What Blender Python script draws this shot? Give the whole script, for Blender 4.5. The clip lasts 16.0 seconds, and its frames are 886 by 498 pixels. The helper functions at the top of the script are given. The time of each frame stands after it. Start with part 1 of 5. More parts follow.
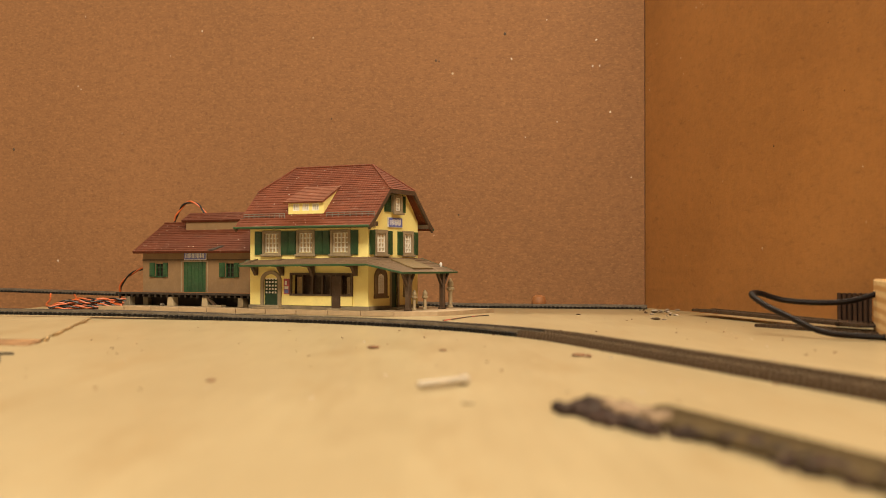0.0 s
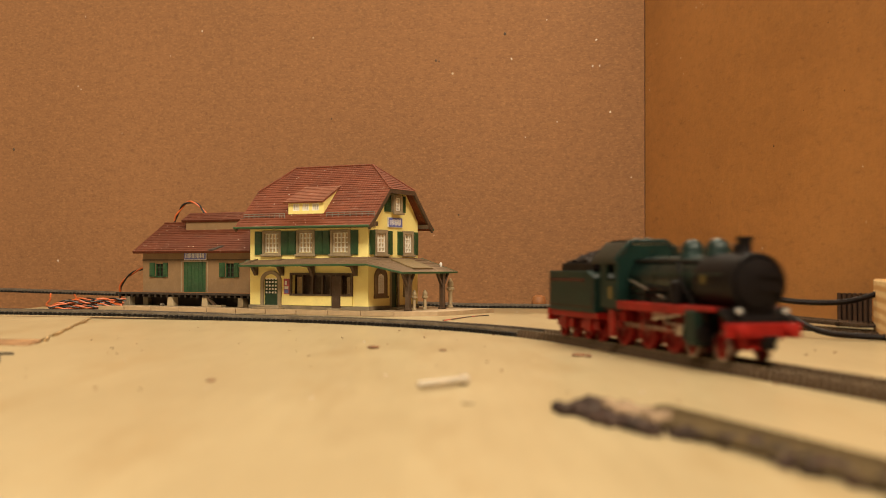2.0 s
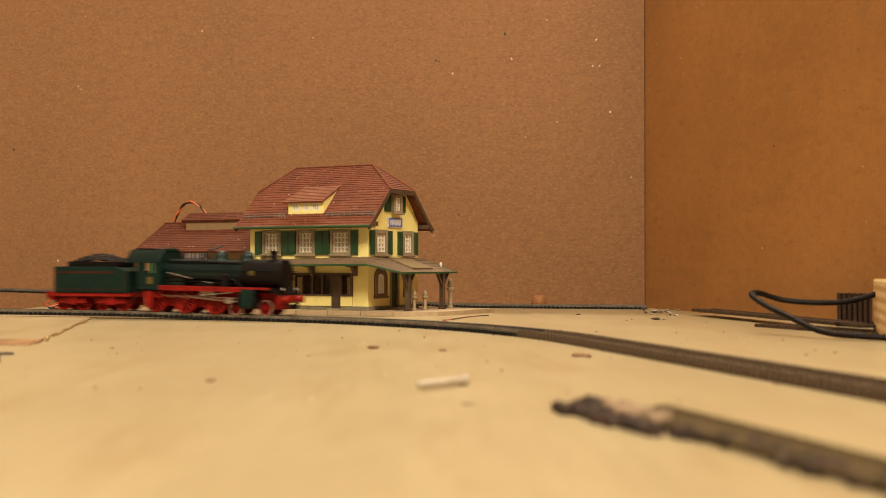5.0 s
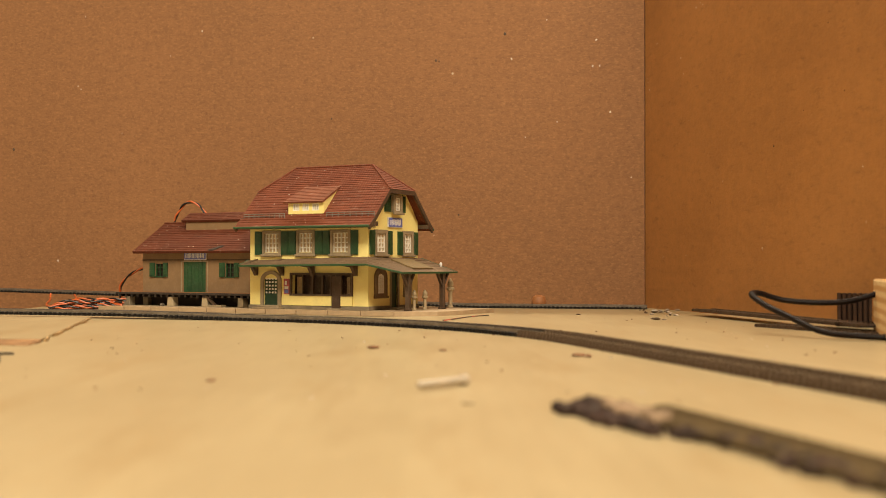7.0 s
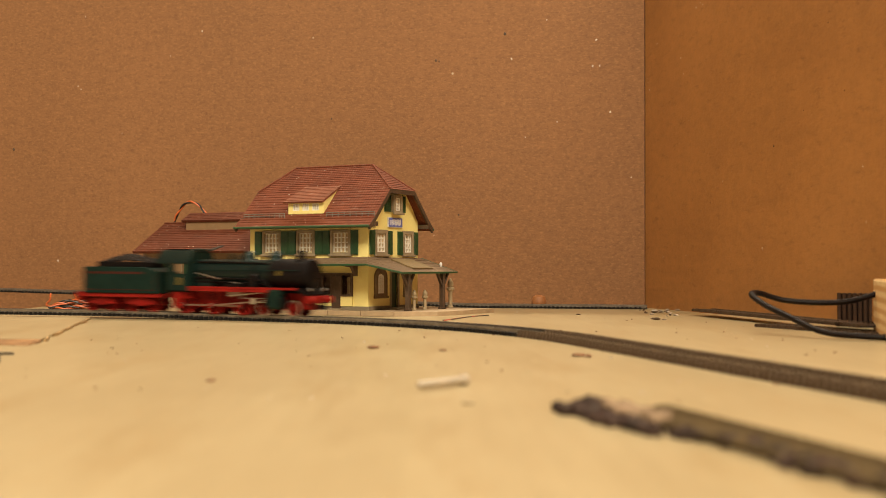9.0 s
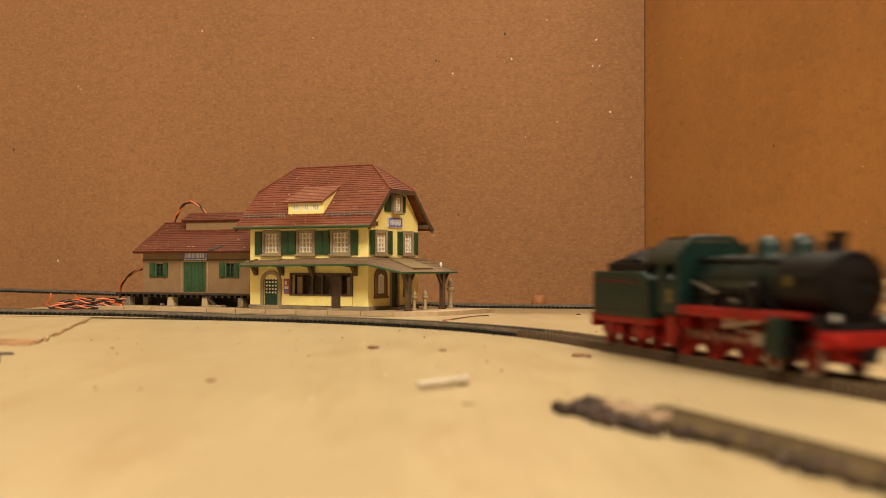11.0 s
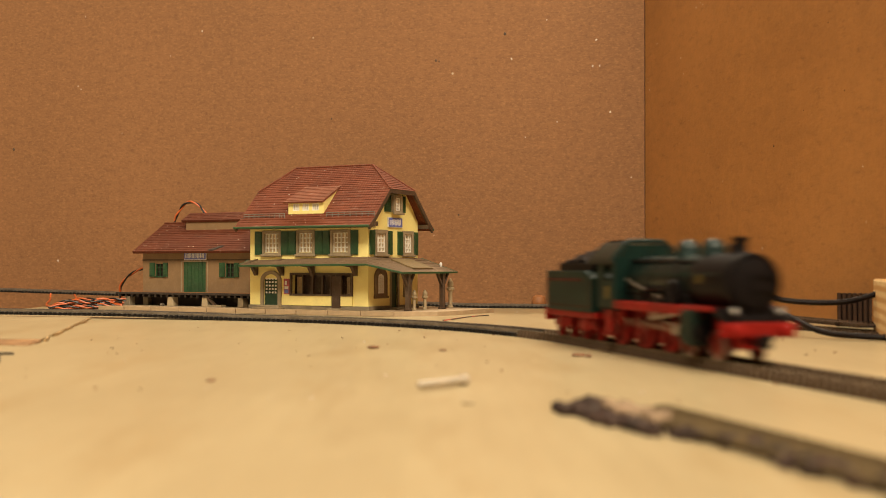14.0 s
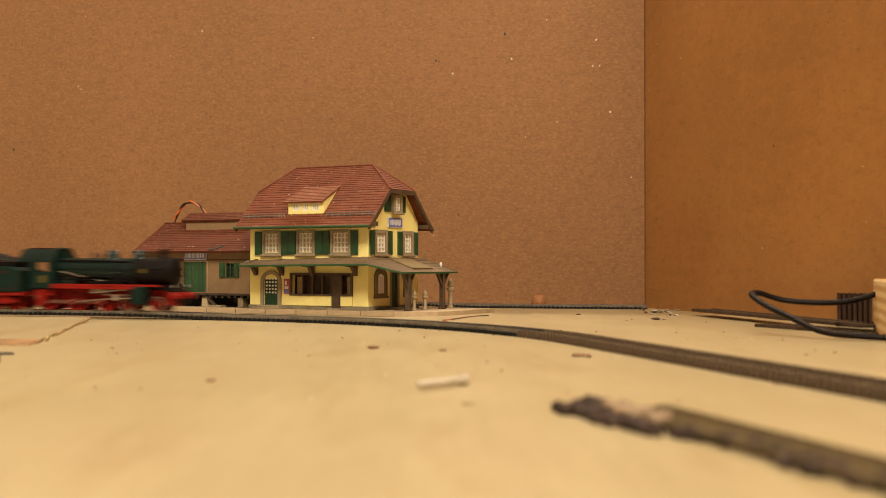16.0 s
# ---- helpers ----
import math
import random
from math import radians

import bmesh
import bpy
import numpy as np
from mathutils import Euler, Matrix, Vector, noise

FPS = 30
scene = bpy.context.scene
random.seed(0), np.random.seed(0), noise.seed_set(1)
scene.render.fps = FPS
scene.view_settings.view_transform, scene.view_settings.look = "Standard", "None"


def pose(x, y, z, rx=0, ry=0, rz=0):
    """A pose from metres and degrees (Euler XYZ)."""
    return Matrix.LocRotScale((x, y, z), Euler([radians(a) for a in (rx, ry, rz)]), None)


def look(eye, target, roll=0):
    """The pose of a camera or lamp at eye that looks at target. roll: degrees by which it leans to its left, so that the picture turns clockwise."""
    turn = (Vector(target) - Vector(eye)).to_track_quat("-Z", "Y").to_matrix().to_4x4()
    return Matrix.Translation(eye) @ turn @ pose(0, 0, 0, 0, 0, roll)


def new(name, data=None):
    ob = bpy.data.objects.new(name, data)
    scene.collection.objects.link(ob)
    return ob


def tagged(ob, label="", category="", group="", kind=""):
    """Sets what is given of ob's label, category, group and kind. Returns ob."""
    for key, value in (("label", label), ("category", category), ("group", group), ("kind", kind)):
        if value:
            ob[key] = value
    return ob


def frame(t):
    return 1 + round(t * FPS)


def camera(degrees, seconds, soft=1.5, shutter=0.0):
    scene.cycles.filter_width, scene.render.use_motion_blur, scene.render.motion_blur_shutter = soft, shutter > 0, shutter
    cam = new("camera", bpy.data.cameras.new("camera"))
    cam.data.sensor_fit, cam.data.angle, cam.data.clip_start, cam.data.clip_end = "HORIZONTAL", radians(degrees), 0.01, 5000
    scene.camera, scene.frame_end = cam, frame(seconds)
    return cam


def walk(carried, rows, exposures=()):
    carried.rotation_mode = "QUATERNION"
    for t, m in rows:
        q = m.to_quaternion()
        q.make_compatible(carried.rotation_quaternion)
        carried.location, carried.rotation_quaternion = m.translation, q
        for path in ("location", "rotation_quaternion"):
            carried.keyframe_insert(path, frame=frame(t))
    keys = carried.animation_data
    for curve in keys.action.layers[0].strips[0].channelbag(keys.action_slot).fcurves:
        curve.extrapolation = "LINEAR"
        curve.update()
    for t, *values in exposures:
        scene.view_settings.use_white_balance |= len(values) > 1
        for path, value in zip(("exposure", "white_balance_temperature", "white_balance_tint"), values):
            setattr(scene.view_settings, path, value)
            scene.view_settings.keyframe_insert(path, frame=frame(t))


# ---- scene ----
import itertools

# one unit of the building code below is a millimetre; meshes are written in metres
MM = 0.001
TABLE = 0.9356  # scale of what lies on the table
unit = [MM]
cam = camera(40.65, 16.0, soft=0.9, shutter=0.9)
cam.data.dof.use_dof = True
cam.data.dof.focus_distance = 0.58
cam.data.dof.aperture_fstop = 25.0
CAM = pose(0, 0, 0.0218, 90.86, 0, 0) @ pose(0, 0, 0, 0, 0, 0.06)
walk(cam, [(0.0, CAM), (16.0, CAM)], exposures=[(0.0, 0.0), (16.0, 0.0)])

# ---------------------------------------------------------------- light
world = bpy.data.worlds.new("room_air")
scene.world = world
world.use_nodes = True
world.node_tree.nodes["Background"].inputs[0].default_value = (1.0, 0.80, 0.56, 1)
world.node_tree.nodes["Background"].inputs[1].default_value = 0.12


def strip_lamp(name, eye, target, length, width, power, colour):
    data = bpy.data.lights.new(name, "AREA")
    data.shape, data.size, data.size_y, data.energy, data.color = "RECTANGLE", length, width, power, colour
    ob = new(name, data)
    ob.matrix_world = look(eye, target)
    return ob


# a long warm strip light under the room's ceiling, in front of the layout
strip_lamp("ceiling_strip_light", (0.16, -0.72, 1.40), (0.06, 0.50, 0.05), 2.0, 0.14, 55, (1.0, 0.87, 0.65))
# a second strip behind the layout, which throws the soft shadows forward
strip_lamp("rear_strip_light", (0.10, 1.25, 1.50), (0.05, 0.30, 0.0), 0.8, 0.14, 22, (1.0, 0.87, 0.65))


# ---------------------------------------------------------------- materials
def material(name):
    m = bpy.data.materials.new(name)
    m.use_nodes = True
    nt = m.node_tree
    return m, nt, nt.nodes["Principled BSDF"]


def node(nt, kind, **values):
    n = nt.nodes.new(kind)
    for key, value in values.items():
        n.inputs[key].default_value = value
    return n


def ramp(nt, fac, stops):
    r = nt.nodes.new("ShaderNodeValToRGB")
    el = r.color_ramp.elements
    while len(el) < len(stops):
        el.new(0.5)
    for e, (p, c) in zip(el, stops):
        e.position, e.color = p, (*c, 1)
    nt.links.new(fac, r.inputs[0])
    return r.outputs[0]


def mix(nt, fac, a, b, blend="MIX"):
    n = nt.nodes.new("ShaderNodeMix")
    n.data_type, n.blend_type = "RGBA", blend
    for value, i in ((fac, 0), (a, 6), (b, 7)):
        if isinstance(value, (int, float)):
            n.inputs[i].default_value = value
        elif isinstance(value, tuple):
            n.inputs[i].default_value = (*value, 1)
        else:
            nt.links.new(value, n.inputs[i])
    return n.outputs[2]


def coords(nt, scale=(1, 1, 1), source="Object"):
    tc = nt.nodes.new("ShaderNodeTexCoord")
    mp = nt.nodes.new("ShaderNodeMapping")
    mp.inputs["Scale"].default_value = scale
    nt.links.new(tc.outputs[source], mp.inputs[0])
    return mp.outputs[0]


def noise_of(nt, scale, detail=4, rough=0.55, stretch=(1, 1, 1), source="Object"):
    n = node(nt, "ShaderNodeTexNoise", Scale=scale, Detail=detail, Roughness=rough)
    nt.links.new(coords(nt, stretch, source), n.inputs["Vector"])
    return n.outputs["Fac"]


def bump(nt, bsdf, height, strength, distance):
    b = node(nt, "ShaderNodeBump", Strength=strength, Distance=distance)
    nt.links.new(height, b.inputs["Height"])
    nt.links.new(b.outputs[0], bsdf.inputs["Normal"])


def plain(name, colour, rough=0.5, vary=0.18, scale=250, metal=0.0, grain=1500, relief=0.15, dust=0.0, spec=0.5):
    """A painted or moulded surface with soft blotches, fine grain and some dust."""
    m, nt, bsdf = material(name)
    big = noise_of(nt, scale, 3)
    small = noise_of(nt, grain, 3)
    lo = tuple(c * (1 - vary) for c in colour)
    hi = tuple(min(1, c * (1 + vary)) for c in colour)
    col = ramp(nt, big, [(0.3, lo), (0.7, hi)])
    col = mix(nt, ramp(nt, small, [(0.35, (0.25,) * 3), (0.75, (0, 0, 0))]), col, tuple(c * 0.7 for c in colour))
    if dust:
        d = ramp(nt, noise_of(nt, scale * 3, 6, 0.7), [(0.5, (0, 0, 0)), (0.75, (dust,) * 3)])
        col = mix(nt, d, col, (0.45, 0.38, 0.30))
    nt.links.new(col, bsdf.inputs["Base Color"])
    bsdf.inputs["Roughness"].default_value, bsdf.inputs["Metallic"].default_value = rough, metal
    bsdf.inputs["Specular IOR Level"].default_value = spec
    bump(nt, bsdf, small, relief, 0.0002)
    return m


def fibreboard(name, base, fleck, dark, rough, flecks=1.0, streaks=0.0):
    m, nt, bsdf = material(name)
    cloud = noise_of(nt, 9, 5, 0.6)
    fibre = noise_of(nt, 520, 4, 0.7, (0.75, 0.75, 1.15))
    chips = noise_of(nt, 600, 5, 0.7, (0.7, 0.7, 1.25))
    streak = noise_of(nt, 60, 6, 0.7, (0.35, 1, 0.7))
    col = ramp(nt, cloud, [(0.3, tuple(c * 0.9 for c in base)), (0.7, tuple(c * 1.08 for c in base))])
    mottle = noise_of(nt, 210, 5, 0.7, (0.7, 0.7, 1.1))
    col = mix(nt, ramp(nt, mottle, [(0.34, (0.6,) * 3), (0.52, (0, 0, 0))]), col, tuple(c * 0.80 for c in base))
    col = mix(nt, ramp(nt, mottle, [(0.52, (0, 0, 0)), (0.70, (0.6,) * 3)]), col, tuple(c * 1.2 for c in base))
    col = mix(nt, ramp(nt, chips, [(0.50, (0, 0, 0)), (0.68, (min(1, 0.8 * flecks),) * 3)]), col, fleck)
    col = mix(nt, ramp(nt, streak, [(0.30, (streaks,) * 3), (0.52, (0, 0, 0))]), col, dark)
    col = mix(nt, ramp(nt, fibre, [(0.30, (0.5 * flecks,) * 3), (0.48, (0, 0, 0))]), col, dark)
    if streaks:
        blots = noise_of(nt, 270, 5, 0.7, (0.35, 1, 1))
        col = mix(nt, ramp(nt, blots, [(0.56, (0, 0, 0)), (0.72, (0.75,) * 3)]), col, dark)
        pale = noise_of(nt, 9, 5, 0.6)
        col = mix(nt, ramp(nt, pale, [(0.48, (0, 0, 0)), (0.72, (0.3,) * 3)]), col, tuple(c * 1.1 for c in fleck))
    specks = node(nt, "ShaderNodeTexVoronoi", Scale=85)
    nt.links.new(coords(nt), specks.inputs["Vector"])
    spot = ramp(nt, specks.outputs["Distance"], [(0.03, (0.7,) * 3), (0.07, (0, 0, 0))])
    keep = ramp(nt, noise_of(nt, 60, 2), [(0.60, (0, 0, 0)), (0.64, (1, 1, 1))])
    col = mix(nt, mix(nt, 1.0, spot, keep, "MULTIPLY"), col, (0.62, 0.5, 0.36))
    nt.links.new(col, bsdf.inputs["Base Color"])
    bsdf.inputs["Roughness"].default_value = rough
    bump(nt, bsdf, fibre, 0.32, 0.0004)
    return m


def plywood(name, light, dark, stretch=(2.2, 0.5, 1)):
    m, nt, bsdf = material(name)
    grain = noise_of(nt, 26, 6, 0.62, stretch)
    fine = noise_of(nt, 420, 3, 0.6, (1, 0.05, 1))
    blot = noise_of(nt, 22, 5, 0.65, (1, 0.3, 1))
    soft = tuple(0.55 * a + 0.45 * b for a, b in zip(light, dark))
    col = ramp(nt, grain, [(0.3, soft), (0.60, light)])
    col = mix(nt, ramp(nt, fine, [(0.3, (0.2,) * 3), (0.55, (0, 0, 0))]), col, tuple(c * 0.78 for c in dark))
    col = mix(nt, ramp(nt, blot, [(0.32, (0.45,) * 3), (0.56, (0, 0, 0))]), col, tuple(c * 0.86 for c in dark))
    stain = noise_of(nt, 60, 6, 0.72, (1, 0.2, 1))
    col = mix(nt, ramp(nt, stain, [(0.50, (0, 0, 0)), (0.72, (0.6,) * 3)]), col, (dark[0] * 0.86, dark[1] * 0.76, dark[2] * 0.62))
    scuff = noise_of(nt, 130, 5, 0.7, (1, 0.2, 1))
    col = mix(nt, ramp(nt, scuff, [(0.62, (0, 0, 0)), (0.70, (0.45,) * 3)]), col, tuple(min(1, c * 1.14) for c in light))
    dots = node(nt, "ShaderNodeTexVoronoi", Scale=60)
    nt.links.new(coords(nt, (1, 0.3, 1)), dots.inputs["Vector"])
    spot = ramp(nt, dots.outputs["Distance"], [(0.03, (0.55,) * 3), (0.09, (0, 0, 0))])
    keep = ramp(nt, noise_of(nt, 22, 2), [(0.54, (0, 0, 0)), (0.62, (1, 1, 1))])
    col = mix(nt, mix(nt, 1.0, spot, keep, "MULTIPLY"), col, (0.25, 0.15, 0.07))
    nt.links.new(col, bsdf.inputs["Base Color"])
    bsdf.inputs["Roughness"].default_value = 0.30
    bump(nt, bsdf, fine, 0.10, 0.0003)
    return m


def tile_paint(name, colour, dust):
    m, nt, bsdf = material(name)
    rows = noise_of(nt, 900, 2, 0.5, (0.35, 1.5, 1.5))
    big = noise_of(nt, 90, 4)
    col = ramp(nt, big, [(0.3, tuple(c * 0.8 for c in colour)), (0.7, tuple(c * 1.2 for c in colour))])
    col = mix(nt, ramp(nt, rows, [(0.3, (0.5,) * 3), (0.6, (0, 0, 0))]), col, tuple(c * 0.6 for c in colour))
    joints = node(nt, "ShaderNodeTexWave", Scale=235, Distortion=1.5, Detail=2)
    nt.links.new(coords(nt), joints.inputs["Vector"])
    col = mix(nt, ramp(nt, joints.outputs["Fac"], [(0.0, (0.55,) * 3), (0.35, (0, 0, 0))]), col, tuple(c * 0.55 for c in colour))
    spots = ramp(nt, noise_of(nt, 420, 6, 0.75), [(0.56, (0, 0, 0)), (0.80, (dust,) * 3)])
    col = mix(nt, spots, col, (0.5, 0.36, 0.27))
    nt.links.new(col, bsdf.inputs["Base Color"])
    bsdf.inputs["Roughness"].default_value = 0.7
    bsdf.inputs["Specular IOR Level"].default_value = 0.2
    bump(nt, bsdf, rows, 0.4, 0.0002)
    return m


M_BOARD = fibreboard("brown_fibreboard", (0.250, 0.114, 0.044), (0.350, 0.168, 0.066), (0.125, 0.053, 0.021), 0.75, 1.05, 0.0)
M_HARD = fibreboard("smooth_hardboard", (0.39, 0.173, 0.052), (0.44, 0.205, 0.067), (0.20, 0.082, 0.026), 0.38, 0.5, 0.3)
M_PLY = plywood("pale_plywood", (0.465, 0.37, 0.213), (0.385, 0.288, 0.152))
def pine(name, light, dark):
    m, nt, bsdf = material(name)
    rings = node(nt, "ShaderNodeTexWave", Scale=95, Distortion=2.2, Detail=3)
    rings.bands_direction = "Z"
    nt.links.new(coords(nt, (0.15, 0.15, 1)), rings.inputs["Vector"])
    col = ramp(nt, rings.outputs["Fac"], [(0.25, light), (0.85, dark)])
    fine = noise_of(nt, 700, 4, 0.6, (0.1, 0.1, 1))
    col = mix(nt, ramp(nt, fine, [(0.35, (0.4,) * 3), (0.6, (0, 0, 0))]), col, dark)
    nt.links.new(col, bsdf.inputs["Base Color"])
    bsdf.inputs["Roughness"].default_value = 0.6
    bump(nt, bsdf, fine, 0.3, 0.0003)
    return m


M_PINE = pine("sawn_pine", (0.86, 0.66, 0.36), (0.62, 0.34, 0.12))
M_PLY2 = plywood("pale_pine", (0.72, 0.55, 0.30), (0.50, 0.30, 0.11), (0.5, 0.5, 16))
M_EDGE = plain("raw_wood_edge", (0.46, 0.29, 0.13), 0.8, 0.3)
M_PLASTER = plain("room_paint", (0.72, 0.66, 0.58), 0.9, 0.04, 3)
M_YELLOW = plain("cream_yellow_plastic", (0.96, 0.81, 0.305), 0.5, 0.07, 120, dust=0.06)
M_STONE = plain("grey_brown_stone_plastic", (0.30, 0.23, 0.14), 0.6, 0.2, dust=0.2)
M_SURROUND = plain("dark_brown_surround", (0.185, 0.12, 0.062), 0.65, 0.3, dust=0.15)
M_PLINTH = plain("plinth_grey", (0.22, 0.18, 0.12), 0.7, 0.25, dust=0.2)
M_GREEN = plain("dark_green_plastic", (0.018, 0.067, 0.023), 0.45, 0.25, dust=0.1)
M_WHITE = plain("white_window_plastic", (0.88, 0.84, 0.74), 0.45, 0.05)
M_ROOF = tile_paint("red_brown_tiles", (0.178, 0.051, 0.025), 0.45)
# paler copy of the roof tiles; light on the flatter dormer slope is in its colour
M_DORMER = tile_paint("lit_dusty_red_tiles", (0.235, 0.083, 0.045), 0.6)
M_ROOF2 = tile_paint("shed_red_tiles", (0.132, 0.037, 0.018), 0.4)
M_CANOPY = tile_paint("grey_brown_canopy_sheet", (0.19, 0.125, 0.075), 0.4)
# black-brown; on the shed deck and joists the colour also carries their shade
M_DECK = plain("shade_dark_deck_plastic", (0.028, 0.018, 0.012), 0.7, 0.3, dust=0.12)
M_DOORGREEN = plain("deep_green_door", (0.010, 0.045, 0.020), 0.4, 0.25)
M_TIMBER = plain("dark_timber_plastic", (0.075, 0.042, 0.022), 0.6, 0.25, dust=0.12)
M_SHED = plain("shed_wall_brown", (0.25, 0.15, 0.072), 0.65, 0.1, dust=0.12)
M_PLATFORM = plain("platform_sand_plastic", (0.42, 0.30, 0.18), 0.7, 0.15, dust=0.15)
M_PILLAR = plain("cream_cast_pillar", (0.44, 0.345, 0.21), 0.6, 0.12, dust=0.25)
M_DARK = plain("dark_interior", (0.03, 0.02, 0.015), 0.8, 0.2)
M_CURTAIN = plain("cream_paper_blind", (0.54, 0.40, 0.24), 0.8, 0.25)
M_BAYROOM = plain("bay_interior", (0.085, 0.058, 0.048), 0.8, 0.5, 160)
M_BLUE = plain("sign_blue", (0.15, 0.18, 0.50), 0.45, 0.1)
M_SIGN = plain("sign_white", (0.80, 0.78, 0.74), 0.5, 0.05)
M_RAILGREY = plain("grey_blue_guard", (0.185, 0.165, 0.14), 0.5, 0.25)
M_ORANGE = plain("orange_wire_sheath", (0.56, 0.115, 0.026), 0.4, 0.1)
M_BLACK = plain("black_wire_sheath", (0.010, 0.008, 0.008), 0.4, 0.15)
M_CABLE = plain("black_rubber_cable", (0.010, 0.0055, 0.0045), 0.5, 0.3, spec=0.12)
M_SLEEPER = plain("brown_sleeper_plastic", (0.098, 0.062, 0.037), 0.75, 0.35, dust=0.15, spec=0.2)
M_LINT = plain("pale_lint", (0.62, 0.52, 0.42), 0.9, 0.1)
M_STUB = plain("olive_brown_bedding", (0.096, 0.064, 0.028), 0.9, 0.3, dust=0.06, spec=0.15)
M_OLDTIE = plain("old_brown_sleepers", (0.075, 0.045, 0.026), 0.85, 0.5, 700, dust=0.12, spec=0.15)
M_RIB = plain("dark_red_brown_ribs", (0.050, 0.026, 0.016), 0.6, 0.3, spec=0.2)
M_TORN = plain("torn_brown_bedding", (0.034, 0.018, 0.014), 0.9, 0.85, dust=0.3, spec=0.2)
M_FOAM = plain("pale_torn_foam", (0.27, 0.18, 0.11), 0.9, 0.4, 400)
M_BLACKTIE = plain("black_sleeper_plastic", (0.010, 0.008, 0.007), 0.7, 0.3, dust=0.04, spec=0.15)
M_BED = plain("dusty_track_bed", (0.026, 0.018, 0.012), 0.85, 0.25, dust=0.25)
M_RAIL = plain("nickel_rail", (0.30, 0.27, 0.24), 0.35, 0.3, metal=0.8)
M_RUSTRAIL = plain("dull_brown_rail", (0.150, 0.105, 0.062), 0.75, 0.35, dust=0.15, spec=0.2)
M_LOCO = plain("loco_dark_green", (0.0030, 0.0110, 0.0092), 0.36, 0.25, spec=0.30)
M_DOME = plain("loco_dome_teal", (0.0042, 0.017, 0.0155), 0.34, 0.25, spec=0.3)
M_LOCO2 = plain("loco_cab_green", (0.0055, 0.0185, 0.0145), 0.42, 0.25, spec=0.14)
M_LBLACK = plain("loco_black", (0.0068, 0.0046, 0.0044), 0.5, 0.25, spec=0.10)
M_RED = plain("loco_red", (0.235, 0.0095, 0.006), 0.5, 0.3, spec=0.15)
M_WHEEL = plain("loco_wheel_red", (0.215, 0.008, 0.0055), 0.5, 0.4, spec=0.15)
M_LINE = plain("loco_line_red", (0.045, 0.012, 0.008), 0.6, 0.3, spec=0.15)
M_ROD = plain("dull_oily_rods", (0.30, 0.19, 0.15), 0.35, 0.2, metal=0.7)
M_STEEL = plain("bare_steel_rods", (0.50, 0.44, 0.38), 0.28, 0.1, metal=0.85)
M_BRASS = plain("brass", (0.17, 0.125, 0.03), 0.4, 0.1, metal=0.6)
M_LENS = plain("lamp_lens", (0.40, 0.37, 0.34), 0.2, 0.05)
M_COAL = plain("coal", (0.015, 0.010, 0.008), 0.6, 0.4, spec=0.12)
M_CRUMB = plain("red_brown_crumb", (0.20, 0.095, 0.05), 0.8, 0.35, spec=0.2)
M_GREYDIRT = plain("grey_litter", (0.33, 0.27, 0.21), 0.8, 0.3)
M_PEG = plain("white_plastic_peg", (0.46, 0.39, 0.30), 0.45, 0.12)
M_CORK = plain("orange_brown_wood_bead", (0.36, 0.14, 0.046), 0.6, 0.2)
M_POSTER = plain("poster_print", (0.45, 0.10, 0.12), 0.5, 0.4, 700)


def glass_material():
    m, nt, bsdf = material("small_window_glass")
    bsdf.inputs["Base Color"].default_value = (0.9, 0.9, 0.85, 1)
    bsdf.inputs["Roughness"].default_value = 0.06
    bsdf.inputs["Transmission Weight"].default_value = 1.0
    bsdf.inputs["IOR"].default_value = 1.1
    return m


M_GLASS = glass_material()


# ---------------------------------------------------------------- mesh helpers (millimetres)
def box(bm, x0, x1, y0, y1, z0, z1, m=None):
    vs = [bm.verts.new((x, y, z)) for z in (z0, z1) for y in (y0, y1) for x in (x0, x1)]
    for q in ((0, 2, 3, 1), (4, 5, 7, 6), (0, 1, 5, 4), (2, 6, 7, 3), (0, 4, 6, 2), (1, 3, 7, 5)):
        bm.faces.new([vs[i] for i in q])
    if m is not None:
        bmesh.ops.transform(bm, matrix=m, verts=vs)
    return vs


def prism(bm, outline, a, b, axis="y"):
    """The outline (pairs) pushed from a to b along an axis."""
    def at(p, d):
        return {"x": (d, p[0], p[1]), "y": (p[0], d, p[1]), "z": (p[0], p[1], d)}[axis]
    v0, v1 = [bm.verts.new(at(p, a)) for p in outline], [bm.verts.new(at(p, b)) for p in outline]
    bm.faces.new(v0)
    bm.faces.new(v1[::-1])
    for i in range(len(outline)):
        j = (i + 1) % len(outline)
        bm.faces.new((v0[j], v0[i], v1[i], v1[j]))
    return v0 + v1


def lathe(bm, profile, at=(0, 0, 0), axis="z", n=16, m=None):
    """Rings of (radius, height) about an axis."""
    rings, made = [], []
    for r, h in profile:
        ring = []
        for k in range(n):
            a = 2 * math.pi * k / n
            c, s = r * math.cos(a), r * math.sin(a)
            p = {"z": (c, s, h), "x": (h, c, s), "y": (s, h, c)}[axis]
            ring.append(bm.verts.new(Vector(p) + Vector(at)))
        rings.append(ring)
        made += ring
    for a, b in zip(rings, rings[1:]):
        for k in range(n):
            bm.faces.new((a[k], a[(k + 1) % n], b[(k + 1) % n], b[k]))
    bm.faces.new(rings[0][::-1])
    bm.faces.new(rings[-1])
    if m is not None:
        bmesh.ops.transform(bm, matrix=m, verts=made)
    return made


